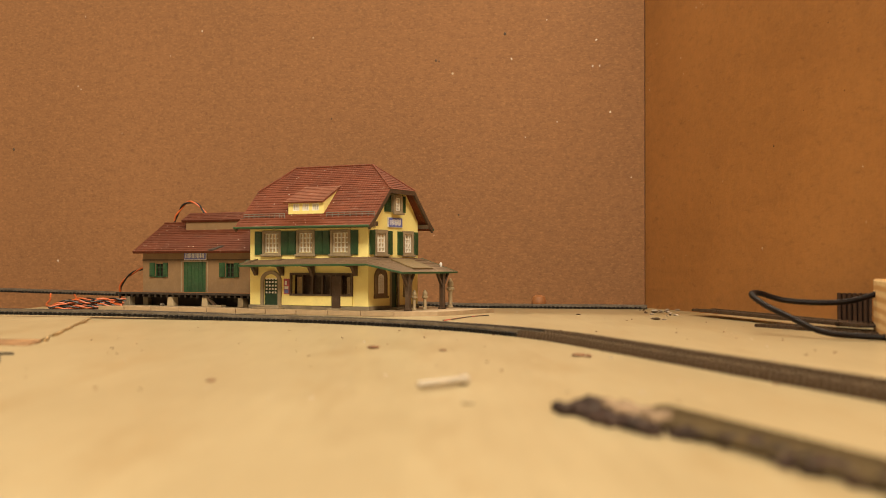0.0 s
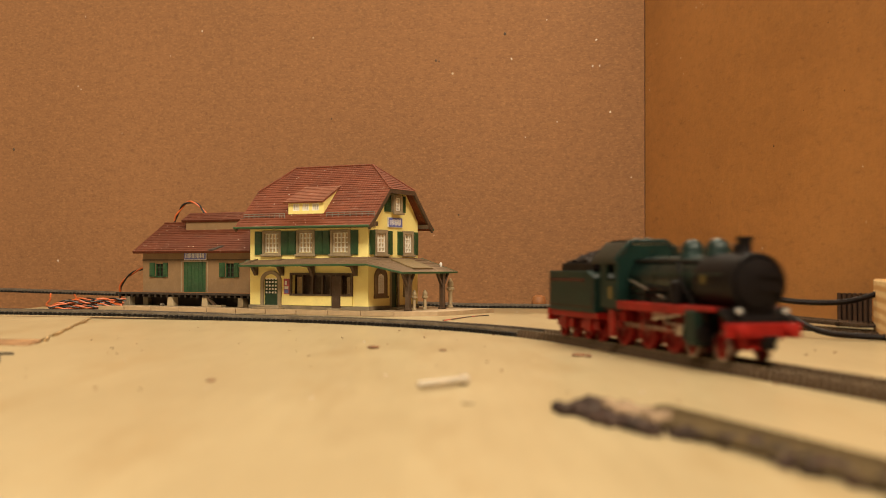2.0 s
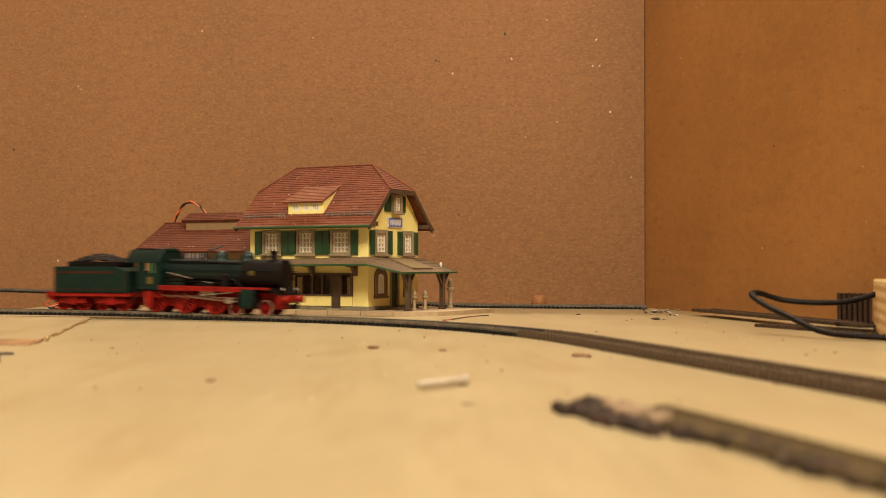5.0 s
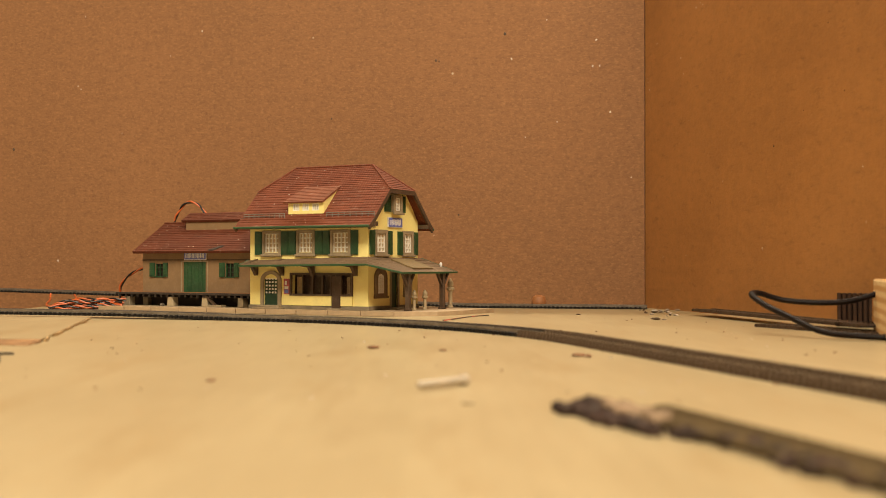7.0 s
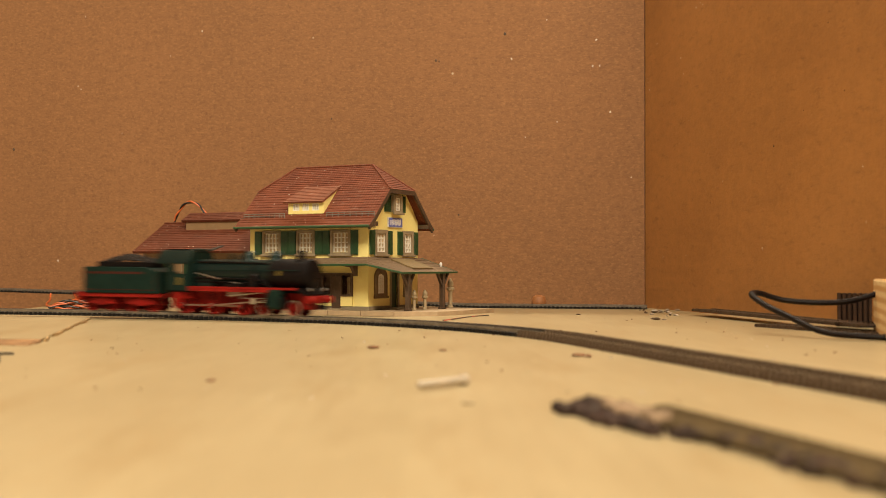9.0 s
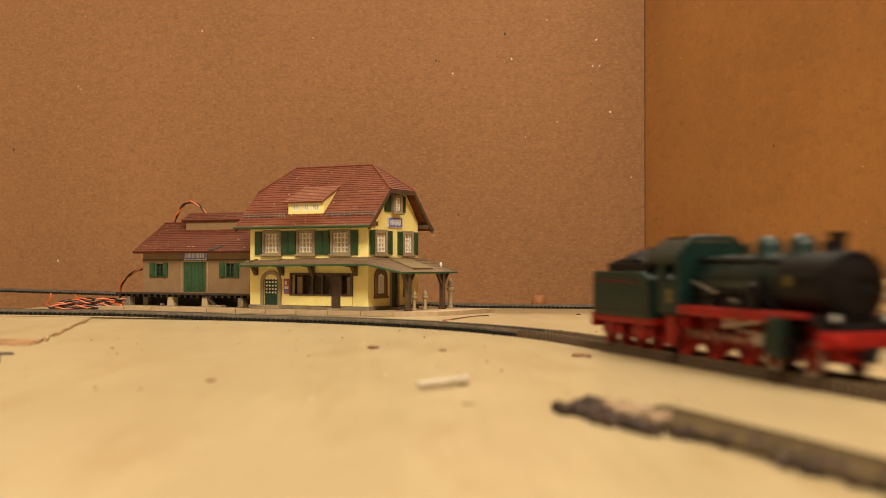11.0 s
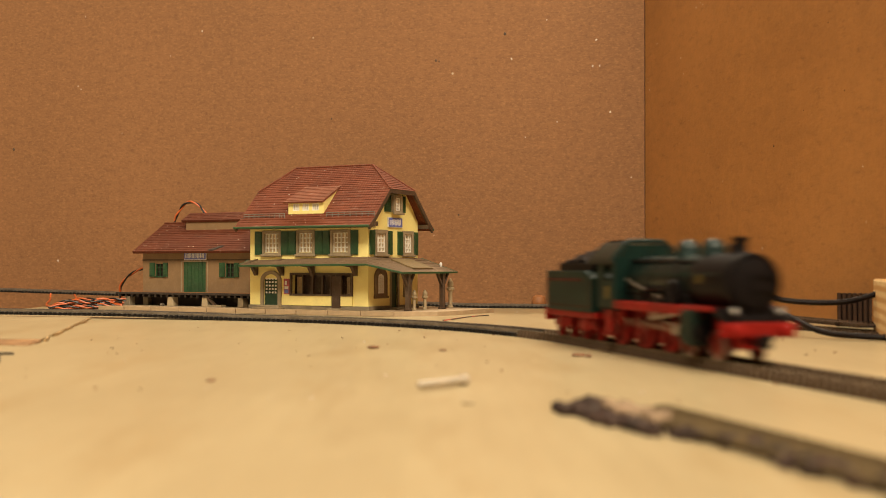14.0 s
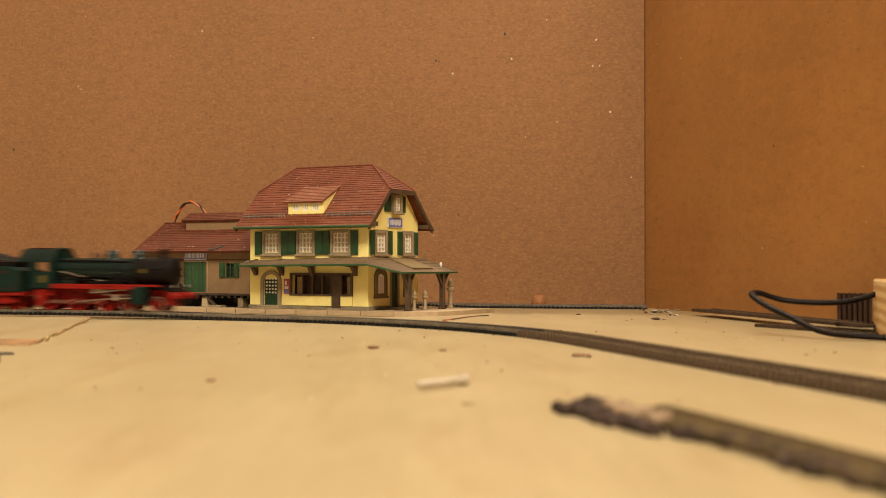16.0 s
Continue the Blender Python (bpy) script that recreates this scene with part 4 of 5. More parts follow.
    lathe(bm, [(0.4, 0.0), (1.2, 0.3), (1.25, 0.8), (0.7, 1.3), (0.2, 1.5)], at=(-127.5, 7.5, 0), n=12)
    part("white_knob", bm, M_GREYDIRT, sh, "small white knob under the deck", smooth=True)
    bm = bmesh.new()
    box(bm, -5.2, 5.2, -0.7, 0.7, -0.5, 0.5, Matrix.Translation((-94.0, 4.6, 3.2)) @ Matrix.Rotation(radians(40), 4, "Y"))
    part("ladder_beam", bm, M_TIMBER, sh, "dark slanted timber brace")
    part("loading_step", boxes((-94, -86, 2.6, 6.5, 0, 1.0)), M_STONE, sh, bevel=0.12)
    # roof and its raised lantern
    bm, courses = bmesh.new(), []
    UL, UR = -145.5, -66.9
    tile_rows(bm, (UL, 5.0, 27.4), (UR, 5.0, 27.4), (UL, 29.5, 42.6), (UR, 29.5, 42.6), 1.8, courses)
    tile_rows(bm, (UR, 54.0, 27.4), (UL, 54.0, 27.4), (UR, 29.5, 42.6), (UL, 29.5, 42.6), 1.8, courses)
    roof = part("roof", bm, M_ROOF2, sh, "red-brown tiled gable roof with dust specks")
    lay_courses(courses, M_ROOF2, roof)
    bm, rng = bmesh.new(), random.Random(32)
    for k in range(26):
        v = rng.uniform(5.4, 28.0)
        at_roof = Vector((rng.uniform(-143, -72), v, 27.4 + (v - 5.0) * 15.2 / 24.5 + 0.3))
        for w in bmesh.ops.create_icosphere(bm, subdivisions=1, radius=rng.choice((0.18, 0.24, 0.34)))["verts"]:
            w.co = at_roof + Vector((w.co.x * rng.uniform(0.7, 1.6), w.co.y, w.co.z * 0.8))
    part("dust_specks", bm, M_LINT, roof, "white dust specks")
    bm = bmesh.new()
    tube(bm, [(UL, 29.5, 42.8), (UR, 29.5, 42.8)], 0.5)
    part("ridge_tiles", bm, M_ROOF2, roof, smooth=True)
    lan = part("roof_lantern", boxes((-125.5, -89.5, 23.2, 36.0, 38.6, 44.2)), M_SHED, sh, "brown raised roof lantern")
    bm = bmesh.new()
    prism(bm, [(5.0, 27.6), (8.6, 29.6), (8.6, 30.3), (5.0, 28.3)], -95.5, -92.8, "x")
    for v in bm.verts:
        v.co.x += (v.co.y - 5.4) * 1.25
    part("broken_slate", bm, M_DECK, roof, "dark broken strip on the roof")
    bm = bmesh.new()
    prism(bm, [(21.8, 43.2), (29.5, 47.8), (37.2, 43.2), (37.2, 44.6), (29.5, 49.2), (21.8, 44.6)], -87.4, -86.3, "x")
    part("lantern_barge_board", bm, M_TIMBER, lan, "dark barge board")
    bm, courses = bmesh.new(), []
    tile_rows(bm, (-128, 22.2, 43.6), (-87.5, 22.2, 43.6), (-128, 29.5, 47.8), (-87.5, 29.5, 47.8), 1.8, courses)
    tile_rows(bm, (-87.5, 37.0, 43.6), (-128, 37.0, 43.6), (-87.5, 29.5, 47.8), (-128, 29.5, 47.8), 1.8, courses)
    part("lantern_roof", bm, M_ROOF2, lan)
    lay_courses(courses, M_ROOF2, lan)
    return sh


def build_pillars():
    for k, (u, v, h, r) in enumerate(((14.0, 17.6, 9.2, 0.78), (15.0, 25.9, 9.2, 0.78), (14.0, 53.1, 14.5, 1.0))):
        bm = bmesh.new()
        lathe(bm, [(r * 1.5, 0), (r * 1.5, 0.8), (r, 1.1), (r * 0.95, h * 0.52), (r * 1.25, h * 0.55), (r * 1.9, h * 0.6), (r * 1.9, h * 0.68), (r * 1.2, h * 0.70), (r * 1.5, h * 0.74),
                   (r * 1.45, h * 0.84), (r * 0.8, h * 0.92), (r * 0.3, h)], n=12)
        ob = part("stone_pillar", bm, M_PILLAR, None, "small cream pillar with a capped top on the platform" if k < 2 else "taller cream pillar with a ringed top on the platform",
                  at=SITE @ mmpose(u, v, 0.0), smooth=True)
        tagged(ob, category="pillar", group="pillars under the canopy")


# ---------------------------------------------------------------- locomotive (x forward, z up from the rail top)
RAIL_TOP = 2.32
ROUTE = [(0.0, 474), (0.3, 443), (0.5, 422), (1.0, 373), (1.5, 326), (2.0, 280), (2.5, 235), (3.0, 185), (3.5, 141), (4.0, 94), (4.2, 78), (5.2, -15), (6.3, -118),
         (6.6, -147), (7.0, -172), (7.3, -177), (7.6, -167), (7.9, -138), (8.1, -112), (8.3, -81), (9.0, 18), (9.2, 48), (10.2, 196), (11.3, 361), (11.7, 428), (12.0, 474),
         (12.3, 494), (12.5, 496), (12.7, 477), (13.0, 429), (13.5, 363), (14.0, 278), (14.5, 196), (15.0, 114), (15.5, 34), (16.0, -48)]


def route(t):
    """Way along the track at t seconds: a monotone soft curve through ROUTE."""
    ts, ss = [r[0] for r in ROUTE], [r[1] for r in ROUTE]
    d = [(b - a) / (q - p) for a, b, p, q in zip(ss, ss[1:], ts, ts[1:])]
    m = [d[0]] + [0 if a * b <= 0 else 2 * a * b / (a + b) for a, b in zip(d, d[1:])] + [d[-1]]
    t = min(max(t, 0.0), 16.0)
    i = min(max(0, sum(1 for x in ts[1:-1] if x <= t)), len(d) - 1)
    h = ts[i + 1] - ts[i]
    f = (t - ts[i]) / h
    return (ss[i] * (1 + 2 * f) * (1 - f) ** 2 + h * m[i] * f * (1 - f) ** 2 + ss[i + 1] * f * f * (3 - 2 * f) + h * m[i + 1] * f * f * (f - 1))


def chord(s0, s1, at):
    """Pose of a vehicle on two points of the track, with its origin at the given way."""
    x0, y0, _ = on_track(s0)
    x1, y1, _ = on_track(s1)
    h = math.atan2(y1 - y0, x1 - x0)
    f = (at - s0) / (s1 - s0)
    z0, z1 = RAIL_TOP + lift(s0), RAIL_TOP + lift(s1)
    pitch = math.degrees(math.atan2(z0 - z1, math.hypot(x1 - x0, y1 - y0)))
    return mmpose(x0 + (x1 - x0) * f, y0 + (y1 - y0) * f, z0 + (z1 - z0) * f, 0, pitch, math.degrees(h))


def engine_pose(t):
    s = route(t)
    return chord(s - 8, s + 40, s)


def tender_pose(t):
    s = route(t)
    return engine_pose(t).inverted() @ chord(s - 53, s - 26, s - 38)


def wheelset(bm, r, half=4.5, spokes=10, sides=(-1, 1), axle=True):
    """Two spoked wheels on an axle along y, round the origin."""
    for side in sides:
        y = side * half
        rim = [(r * 0.86, y - 0.55), (r, y - 0.55), (r, y + 0.55), (r * 0.86, y + 0.55)]
        rings = []
        n = 28
        for k in range(n):
            a = 2 * math.pi * k / n
            rings.append([bm.verts.new((q * math.sin(a), h, q * math.cos(a))) for q, h in rim])
        for k in range(n):
            a, b = rings[k], rings[(k + 1) % n]
            for j in range(4):
                bm.faces.new((a[j], a[(j + 1) % 4], b[(j + 1) % 4], b[j]))
        lathe(bm, [(r * 0.26, y - 0.6), (r * 0.26, y + 0.6)], axis="y", n=10)
        for k in range(spokes):
            m = Matrix.Rotation(2 * math.pi * k / spokes, 4, "Y")
            box(bm, -r * 0.055, r * 0.055, y - 0.3, y + 0.3, r * 0.2, r * 0.9, m)
        lathe(bm, [(r * 1.06, y - side * 0.55 - 0.12), (r * 1.06, y - side * 0.55 + 0.12)], axis="y", n=24)
    if axle:
        lathe(bm, [(0.5, -half), (0.5, half)], axis="y", n=8)


DRIVERS, DR = (-8.7, 5.6, 19.9), 5.4
BOGIE, BR = (29.9, 43.5), 3.1
CRANK = 2.0


def build_locomotive():
    lo = thing("steam_locomotive", "dark green model steam locomotive with red frame and a tender", "steam locomotive", engine_pose(0.0))
    wheels = []
    # frame and running board
    part("frame", boxes((-15, 50.6, -3.2, 3.2, 2.6, 9.2), (-15, -4.6, -6.4, 6.4, 6.0, 9.6)), M_RED, lo, "red main frame", bevel=0.25)
    part("running_board", boxes((-4.6, 46.5, -8.6, -4.6, 10.3, 11.2), (-4.6, 46.5, 4.6, 8.6, 10.3, 11.2), (-4.6, 34.0, -8.6, -8.1, 9.2, 10.3), (-4.6, 34.0, 8.1, 8.6, 9.2, 10.3)), M_RED, lo, "red running board", bevel=0.12)
    bm = bmesh.new()
    prism(bm, [(46.5, 10.3), (46.5, 11.2), (48.0, 10.8), (51.0, 8.8), (51.0, 8.0), (47.8, 9.7)], -7.6, 7.6, "y")
    part("front_platform", bm, M_LBLACK, lo, "black front footplate")
    beam = part("buffer_beam", boxes((50.7, 52.0, -8.4, 8.4, 5.2, 8.2)), M_RED, lo, "red buffer beam", bevel=0.15)
    for y in (-5.6, 5.6):
        bm = bmesh.new()
        lathe(bm, [(1.2, 52.1), (0.9, 52.7), (0.7, 53.9), (1.45, 54.0), (1.4, 54.5), (0.7, 54.8)], at=(0, y, 6.7), axis="x", n=14)
        part("buffer", bm, M_RED, beam, smooth=True)
    part("coupler", boxes((52.1, 55.2, -1.1, 1.1, 3.0, 4.6), (54.2, 55.2, -1.6, 1.6, 4.6, 5.8)), M_LBLACK, lo, "black coupler", bevel=0.15)
    # boiler
    bm = bmesh.new()
    lathe(bm, [(5.5, -5.0), (5.6, 32.0)], at=(0, 0, 16.6), axis="x", n=28)
    for x in (1.0, 10.5, 20.0, 29.0):
        lathe(bm, [(5.72, x), (5.72, x + 0.5)], at=(0, 0, 16.6), axis="x", n=28)
    boiler = part("boiler", bm, M_LOCO, lo, "dark green boiler with bands", smooth=True)
    part("firebox", boxes((-5.0, 5.0, -5.3, 5.3, 9.0, 16.5)), M_LOCO, lo, bevel=0.3)
    part("boiler_skirt", boxes((5.0, 33.0, -3.8, 3.8, 9.0, 13.0)), M_LBLACK, lo)
    bm = bmesh.new()
    lathe(bm, [(5.6, 32.0), (6.2, 32.1), (6.3, 49.3), (6.2, 49.8), (5.75, 49.95), (5.6, 49.5), (5.3, 49.5), (5.0, 50.0), (3.0, 50.5), (0.6, 50.7)], at=(0, 0, 16.2), axis="x", n=32)
    sm = part("smokebox", bm, M_LBLACK, lo, "black smokebox with a round door", smooth=True)
    part("door_hinge", boxes((50.2, 51.0, -0.5, 5.0, 17.4, 18.0), (50.2, 51.0, -0.5, 5.0, 14.6, 15.2)), M_LBLACK, sm)
    part("smokebox_saddle", boxes((35.0, 46.0, -3.6, 3.6, 9.0, 12.5)), M_LBLACK, lo)
    bm = bmesh.new()
    lathe(bm, [(2.6, 21.4), (1.8, 22.4), (1.5, 23.2), (1.5, 25.0), (1.95, 25.2), (1.9, 25.9), (1.2, 25.9)], at=(44.0, 0, 0), n=18)
    part("chimney", bm, M_LBLACK, lo, "black chimney", smooth=True)
    bm = bmesh.new()
    lathe(bm, [(0.9, 21.8), (0.75, 22.6), (0.7, 24.2), (0.3, 24.5)], at=(39.2, 0.6, 0), n=10)
    part("feed_pump_pipe", bm, M_LBLACK, lo, smooth=True)
    for x, label in ((32.2, "glossy teal sand dome"), (19.6, "glossy teal steam dome")):
        bm = bmesh.new()
        lathe(bm, [(3.7, 20.6), (2.9, 21.7), (2.75, 23.6), (2.4, 24.7), (1.5, 25.5), (0.5, 25.8)], at=(x, 0, 0), n=18)
        part("dome", bm, M_DOME, lo, label, smooth=True)
    bm = bmesh.new()
    lathe(bm, [(0.8, 21.0), (0.7, 24.2), (0.3, 24.6)], at=(10.5, 0, 0), n=10)
    lathe(bm, [(0.6, 21.0), (0.6, 23.6), (0.2, 24.2)], at=(13.0, 1.5, 0), n=10)
    part("safety_valve", bm, M_LOCO, lo, smooth=True)
    # pipes and hand rails
    for side in (-1, 1):
        bm = bmesh.new()
        tube(bm, [(-3.5, side * 6.0, 17.8), (46.5, side * 6.45, 18.0)], 0.17, 6)
        part("handrail", bm, M_LOCO2, lo)
        bm = bmesh.new()
        tube(bm, [(-2.0, side * 6.5, 16.6), (10.0, side * 6.8, 14.2)], 0.22, 6)
        tube(bm, [(15.6, side * 6.8, 13.1), (19.5, side * 6.8, 12.5)], 0.22, 6)
        part("control_rod", bm, M_STEEL, lo, "bright steel reversing rod")
        bm = bmesh.new()
        lathe(bm, [(1.7, 11.2), (1.7, 16.0), (1.0, 16.6)], at=(25.5, side * 6.6, 0), n=12)
        box(bm, 12.0, 21.0, side * 6.3 - 0.9, side * 6.3 + 0.9, 11.2, 12.4)
        part("air_pump", bm, M_LBLACK, lo, smooth=True)
        bm = bmesh.new()
        tube(bm, smooth_path([(24, side * 5.4, 20.5), (26, side * 6.2, 17), (31, side * 6.3, 13), (34, side * 6.6, 11)]), 0.4, 6)
        part("steam_pipe", bm, M_LBLACK, lo, smooth=True)
        part("smokebox_badge", boxes((36.4, 38.4, *sorted((side * 5.7, side * 6.4)), 16.0, 18.0)), M_BRASS, sm, "small brass plate")
        # cylinder block
        cyl = part("cylinder", boxes((33.2, 39.8, *sorted((side * 3.6, side * 9.0)), 2.7, 10.9)), M_LOCO2, lo, "dark green cylinder block", bevel=0.9)
        bm = bmesh.new()
        lathe(bm, [(2.5, 39.8), (2.4, 40.5), (1.0, 40.9)], at=(0, side * 6.6, 5.4), axis="x", n=16)
        lathe(bm, [(1.5, 39.8), (1.4, 40.6), (0.6, 41.0)], at=(0, side * 6.6, 9.2), axis="x", n=14)
        lathe(bm, [(0.9, 31.6), (1.6, 32.4), (2.4, 32.6), (2.4, 33.2)], at=(0, side * 6.6, 5.4), axis="x", n=16)
        part("cylinder_cover", bm, M_LBLACK, cyl, smooth=True)
        bm = bmesh.new()
        for z0, z1, r in ((21.0, 20.6, 0.45), (14.6, 14.0, 0.4), (13.0, 12.4, 0.5)):
            d = math.sqrt(max(0.5, 5.75 ** 2 - (z0 - 16.6) ** 2)) + r
            tube(bm, [(-3.5, side * d, z0), (12, side * d, z0), (31.0, side * d, z1)], r, 6)
        part("boiler_pipe", bm, M_LBLACK, lo, "dark boiler pipes", smooth=True)
        part("slide_bar", boxes((20.5, 31.6, *sorted((side * 6.6, side * 7.4)), 6.6, 7.0), (20.5, 21.3, *sorted((side * 6.0, side * 7.6)), 6.6, 10.3)), M_ROD, lo, "bright steel slide bar")
        bm = bmesh.new()
        prism(bm, [(20.4, 10.3), (15.0, 10.3), (14.2, 7.6), (15.6, 7.0), (17.0, 8.4), (20.4, 8.0)], side * 7.2 - 0.3, side * 7.2 + 0.3, "y")
        part("valve_gear_link", bm, M_ROD, lo)
        bm = bmesh.new()
        tube(bm, [(15.0, side * 7.7, 7.6), (30.0, side * 7.6, 9.2)], 0.32, 6)
        part("radius_rod", bm, M_STEEL, lo)
        for x in (-12.0,):
            part("step_iron", boxes((x, x + 3.6, *sorted((side * 7.4, side * 7.9)), 2.4, 8.8), (x, x + 3.6, *sorted((side * 6.4, side * 8.4)), 2.2, 2.6)), M_RED, lo)
        bm = bmesh.new()
        lathe(bm, [(0.4, 49.9), (0.95, 50.1), (0.95, 51.2), (0.8, 51.4)], at=(0, side * 5.2, 10.6), axis="x", n=14)
        box(bm, 50.0, 51.0, side * 5.2 - 0.5, side * 5.2 + 0.5, 8.6, 9.6)
        lamp = part("headlamp", bm, M_LBLACK, lo, "small round headlamp", smooth=True)
        bm = bmesh.new()
        lathe(bm, [(0.7, 51.4), (0.65, 51.6), (0.2, 51.7)], at=(0, side * 5.2, 10.6), axis="x", n=14)
        part("lens", bm, M_LENS, lamp, smooth=True)
    # cab
    bm = bmesh.new()
    for side in (-1, 1):
        holed_wall(bm, -15.6, -4.2, 9.4, 21.6, [(-11.6, -6.6, 16.2, 20.2)], lambda b, a, c, d, e: box(b, a, c, *sorted((side * 7.9, side * 8.5)), d, e))
    prism(bm, [(-7.9, 9.4), (7.9, 9.4), (7.9, 21.6), (4.8, 25.0), (-4.8, 25.0), (-7.9, 21.6)], -4.8, -4.2, "x")
    cab = part("cab", bm, M_LOCO2, lo, "dark green cab with side windows")
    bm = bmesh.new()
    sect = [(9.0, 20.9), (8.2, 22.3), (5.2, 25.5), (4.4, 25.9), (-4.4, 25.9), (-5.2, 25.5), (-8.2, 22.3), (-9.0, 20.9)]
    prism(bm, sect + [(y, z - 0.6) for y, z in sect[::-1]], -21.0, -4.0, "x")
    cab_roof = part("cab_roof", bm, M_LOCO, cab, "dark green curved cab roof", smooth=True)
    part("roof_vent", boxes((-19.0, -8.5, -4.6, 4.6, 25.7, 26.3)), M_LBLACK, cab_roof, "black raised roof hatch", bevel=0.15)
    bm = bmesh.new()
    tube(bm, [(-4.5, y, z + 0.1) for y, z in sect], 0.5, 8)
    part("roof_rim", bm, M_LOCO2, cab_roof, "dark green roof edge", smooth=True)
    bm = bmesh.new()
    lathe(bm, [(0.7, 25.5), (0.6, 26.6), (0.2, 26.9)], at=(-6.0, 0.0, 0), n=10)
    part("whistle", bm, M_DOME, cab_roof, smooth=True)
    part("cab_floor", boxes((-15.6, -4.8, -7.8, 7.8, 8.6, 9.4)), M_LBLACK, cab)
    part("cab_backhead", boxes((-7.0, -4.8, -5, 5, 9.4, 20.5)), M_LBLACK, cab)
    for side in (-1, 1):
        part("cab_plate", boxes((-10.2, -8.0, *sorted((side * 8.5, side * 8.65)), 11.6, 14.6)), M_BRASS, cab, "small brass plate")
        bm = bmesh.new()
        for x in (-15.2, -4.6):
            tube(bm, [(x, side * 8.9, 11.0), (x, side * 8.9, 18.5)], 0.15, 6)
        part("grab_rail", bm, M_LOCO2, cab)
    # wheels that turn
    bm = bmesh.new()
    wheelset(bm, DR, sides=())
    axle, driver = finish("driving_wheelset", bm, M_WHEEL), []
    for side in (-1, 1):
        bm = bmesh.new()
        wheelset(bm, DR, spokes=14, sides=(side,), axle=False)
        ph = 0 if side < 0 else math.pi / 2
        box(bm, -1.6, 1.6, side * 4.5 - 0.45, side * 4.5 + 0.45, -4.4, -2.6, Matrix.Rotation(ph, 4, "Y"))
        lathe(bm, [(0.7, min(side * 4.6, side * 6.9)), (0.7, max(side * 4.6, side * 6.9))], at=(CRANK * math.sin(ph), 0, CRANK * math.cos(ph)), axis="y", n=10)
        driver.append(finish("driving_wheel", bm, M_WHEEL))
    bm = bmesh.new()
    wheelset(bm, BR, spokes=9)
    bogie = finish("bogie_wheelset", bm, M_WHEEL)
    for x in DRIVERS:
        ob = new("driving_wheelset", axle)
        ob.parent, ob.matrix_basis = lo, mmpose(x, 0, DR)
        for wheel in driver:
            new("driving_wheel", wheel).parent = ob
        wheels.append((ob, x, DR))
    bm = bmesh.new()
    for y in (-4.5, 4.5):
        ring = [(BR * 0.9, y - 0.6), (BR * 1.02, y - 0.6), (BR * 1.02, y + 0.6), (BR * 0.9, y + 0.6)]
        rows = [[bm.verts.new((q * math.sin(a), h, q * math.cos(a))) for q, h in ring] for a in np.linspace(0, 2 * math.pi, 25)[:-1]]
        for k in range(24):
            a, b = rows[k], rows[(k + 1) % 24]
            for j in range(4):
                bm.faces.new((a[j], a[(j + 1) % 4], b[(j + 1) % 4], b[j]))
    tyre = finish("tyre", bm, M_STEEL)
    for x in BOGIE:
        ob = new("bogie_wheelset", bogie)
        ob.parent, ob.matrix_basis = lo, mmpose(x, 0, BR)
        new("tyre", tyre).parent = ob
        wheels.append((ob, x, BR))
    part("bogie_frame", boxes((26.5, 47.0, -3.0, 3.0, 2.4, 4.4), (32.5, 41.0, -3.4, 3.4, 4.4, 5.2)), M_RED, lo, bevel=0.2)
    for side, ph in ((-1, 0.0), (1, math.pi / 2)):
        bm = bmesh.new()
        y = side * 5.7
        box(bm, DRIVERS[0], DRIVERS[2], y - 0.25, y + 0.25, -0.32, 0.32)
        for x in DRIVERS:
            lathe(bm, [(0.95, y - 0.3), (0.95, y + 0.3)], at=(x, 0, 0), axis="y", n=12)
        rods.append((part("coupling_rod", bm, M_ROD, lo, "dull steel coupling rod"), ph))
        bm = bmesh.new()
        y = side * 6.5
        box(bm, 0, 21.0, y - 0.22, y + 0.22, -0.3, 0.3)
        lathe(bm, [(0.95, y - 0.3), (0.95, y + 0.3)], axis="y", n=12)
        lathe(bm, [(0.8, y - 0.3), (0.8, y + 0.3)], at=(21.0, 0, 0), axis="y", n=12)
        mains.append((part("connecting_rod", bm, M_ROD, lo, "dull steel connecting rod"), ph))
        bm = boxes((-1.1, 1.1, *sorted((side * 6.2, side * 7.6)), -0.9, 1.2), (1.1, 7.5, *sorted((side * 6.9, side * 7.2)), -0.25, 0.25))
        heads.append((part("crosshead", bm, M_STEEL, lo, bevel=0.1), ph))
    # tender, origin at its middle
    te = thing("tender", "dark green coal tender with red running gear", "", mmpose(-38, 0, 0))
    te.parent = lo
    bm = bmesh.new()
    prism(bm, [(-17.2, 7.6), (18.2, 7.6), (18.2, 16.6), (12.0, 18.5), (-17.2, 18.5)], -8.6, 8.6, "y")
    part("tank", bm, M_LOCO2, te, "dark green tender tank", bevel=0.25)
    bm = bmesh.new()
    box(bm, -12.0, 13.0, -6.6, 6.6, 18.4, 20.6)
    part("coal_bunker", bm, M_LBLACK, te, "black coal bunker", bevel=0.2)
    bm = bmesh.new()
    bmesh.ops.create_grid(bm, x_segments=44, y_segments=24, size=1)
    for v in bm.verts:
        x, y = v.co.x * 12.0, v.co.y * 6.3
        rise = max(0.0, 1 - (x - 0.5) ** 2 / 150) * max(0.0, 1 - y * y / 60) * 3.7
        v.co = (x, y, 20.0 + rise + 1.3 * noise.noise((x * 0.9, y * 0.9, 1.3)))
    part("coal_load", bm, M_COAL, te, "heap of black coal")
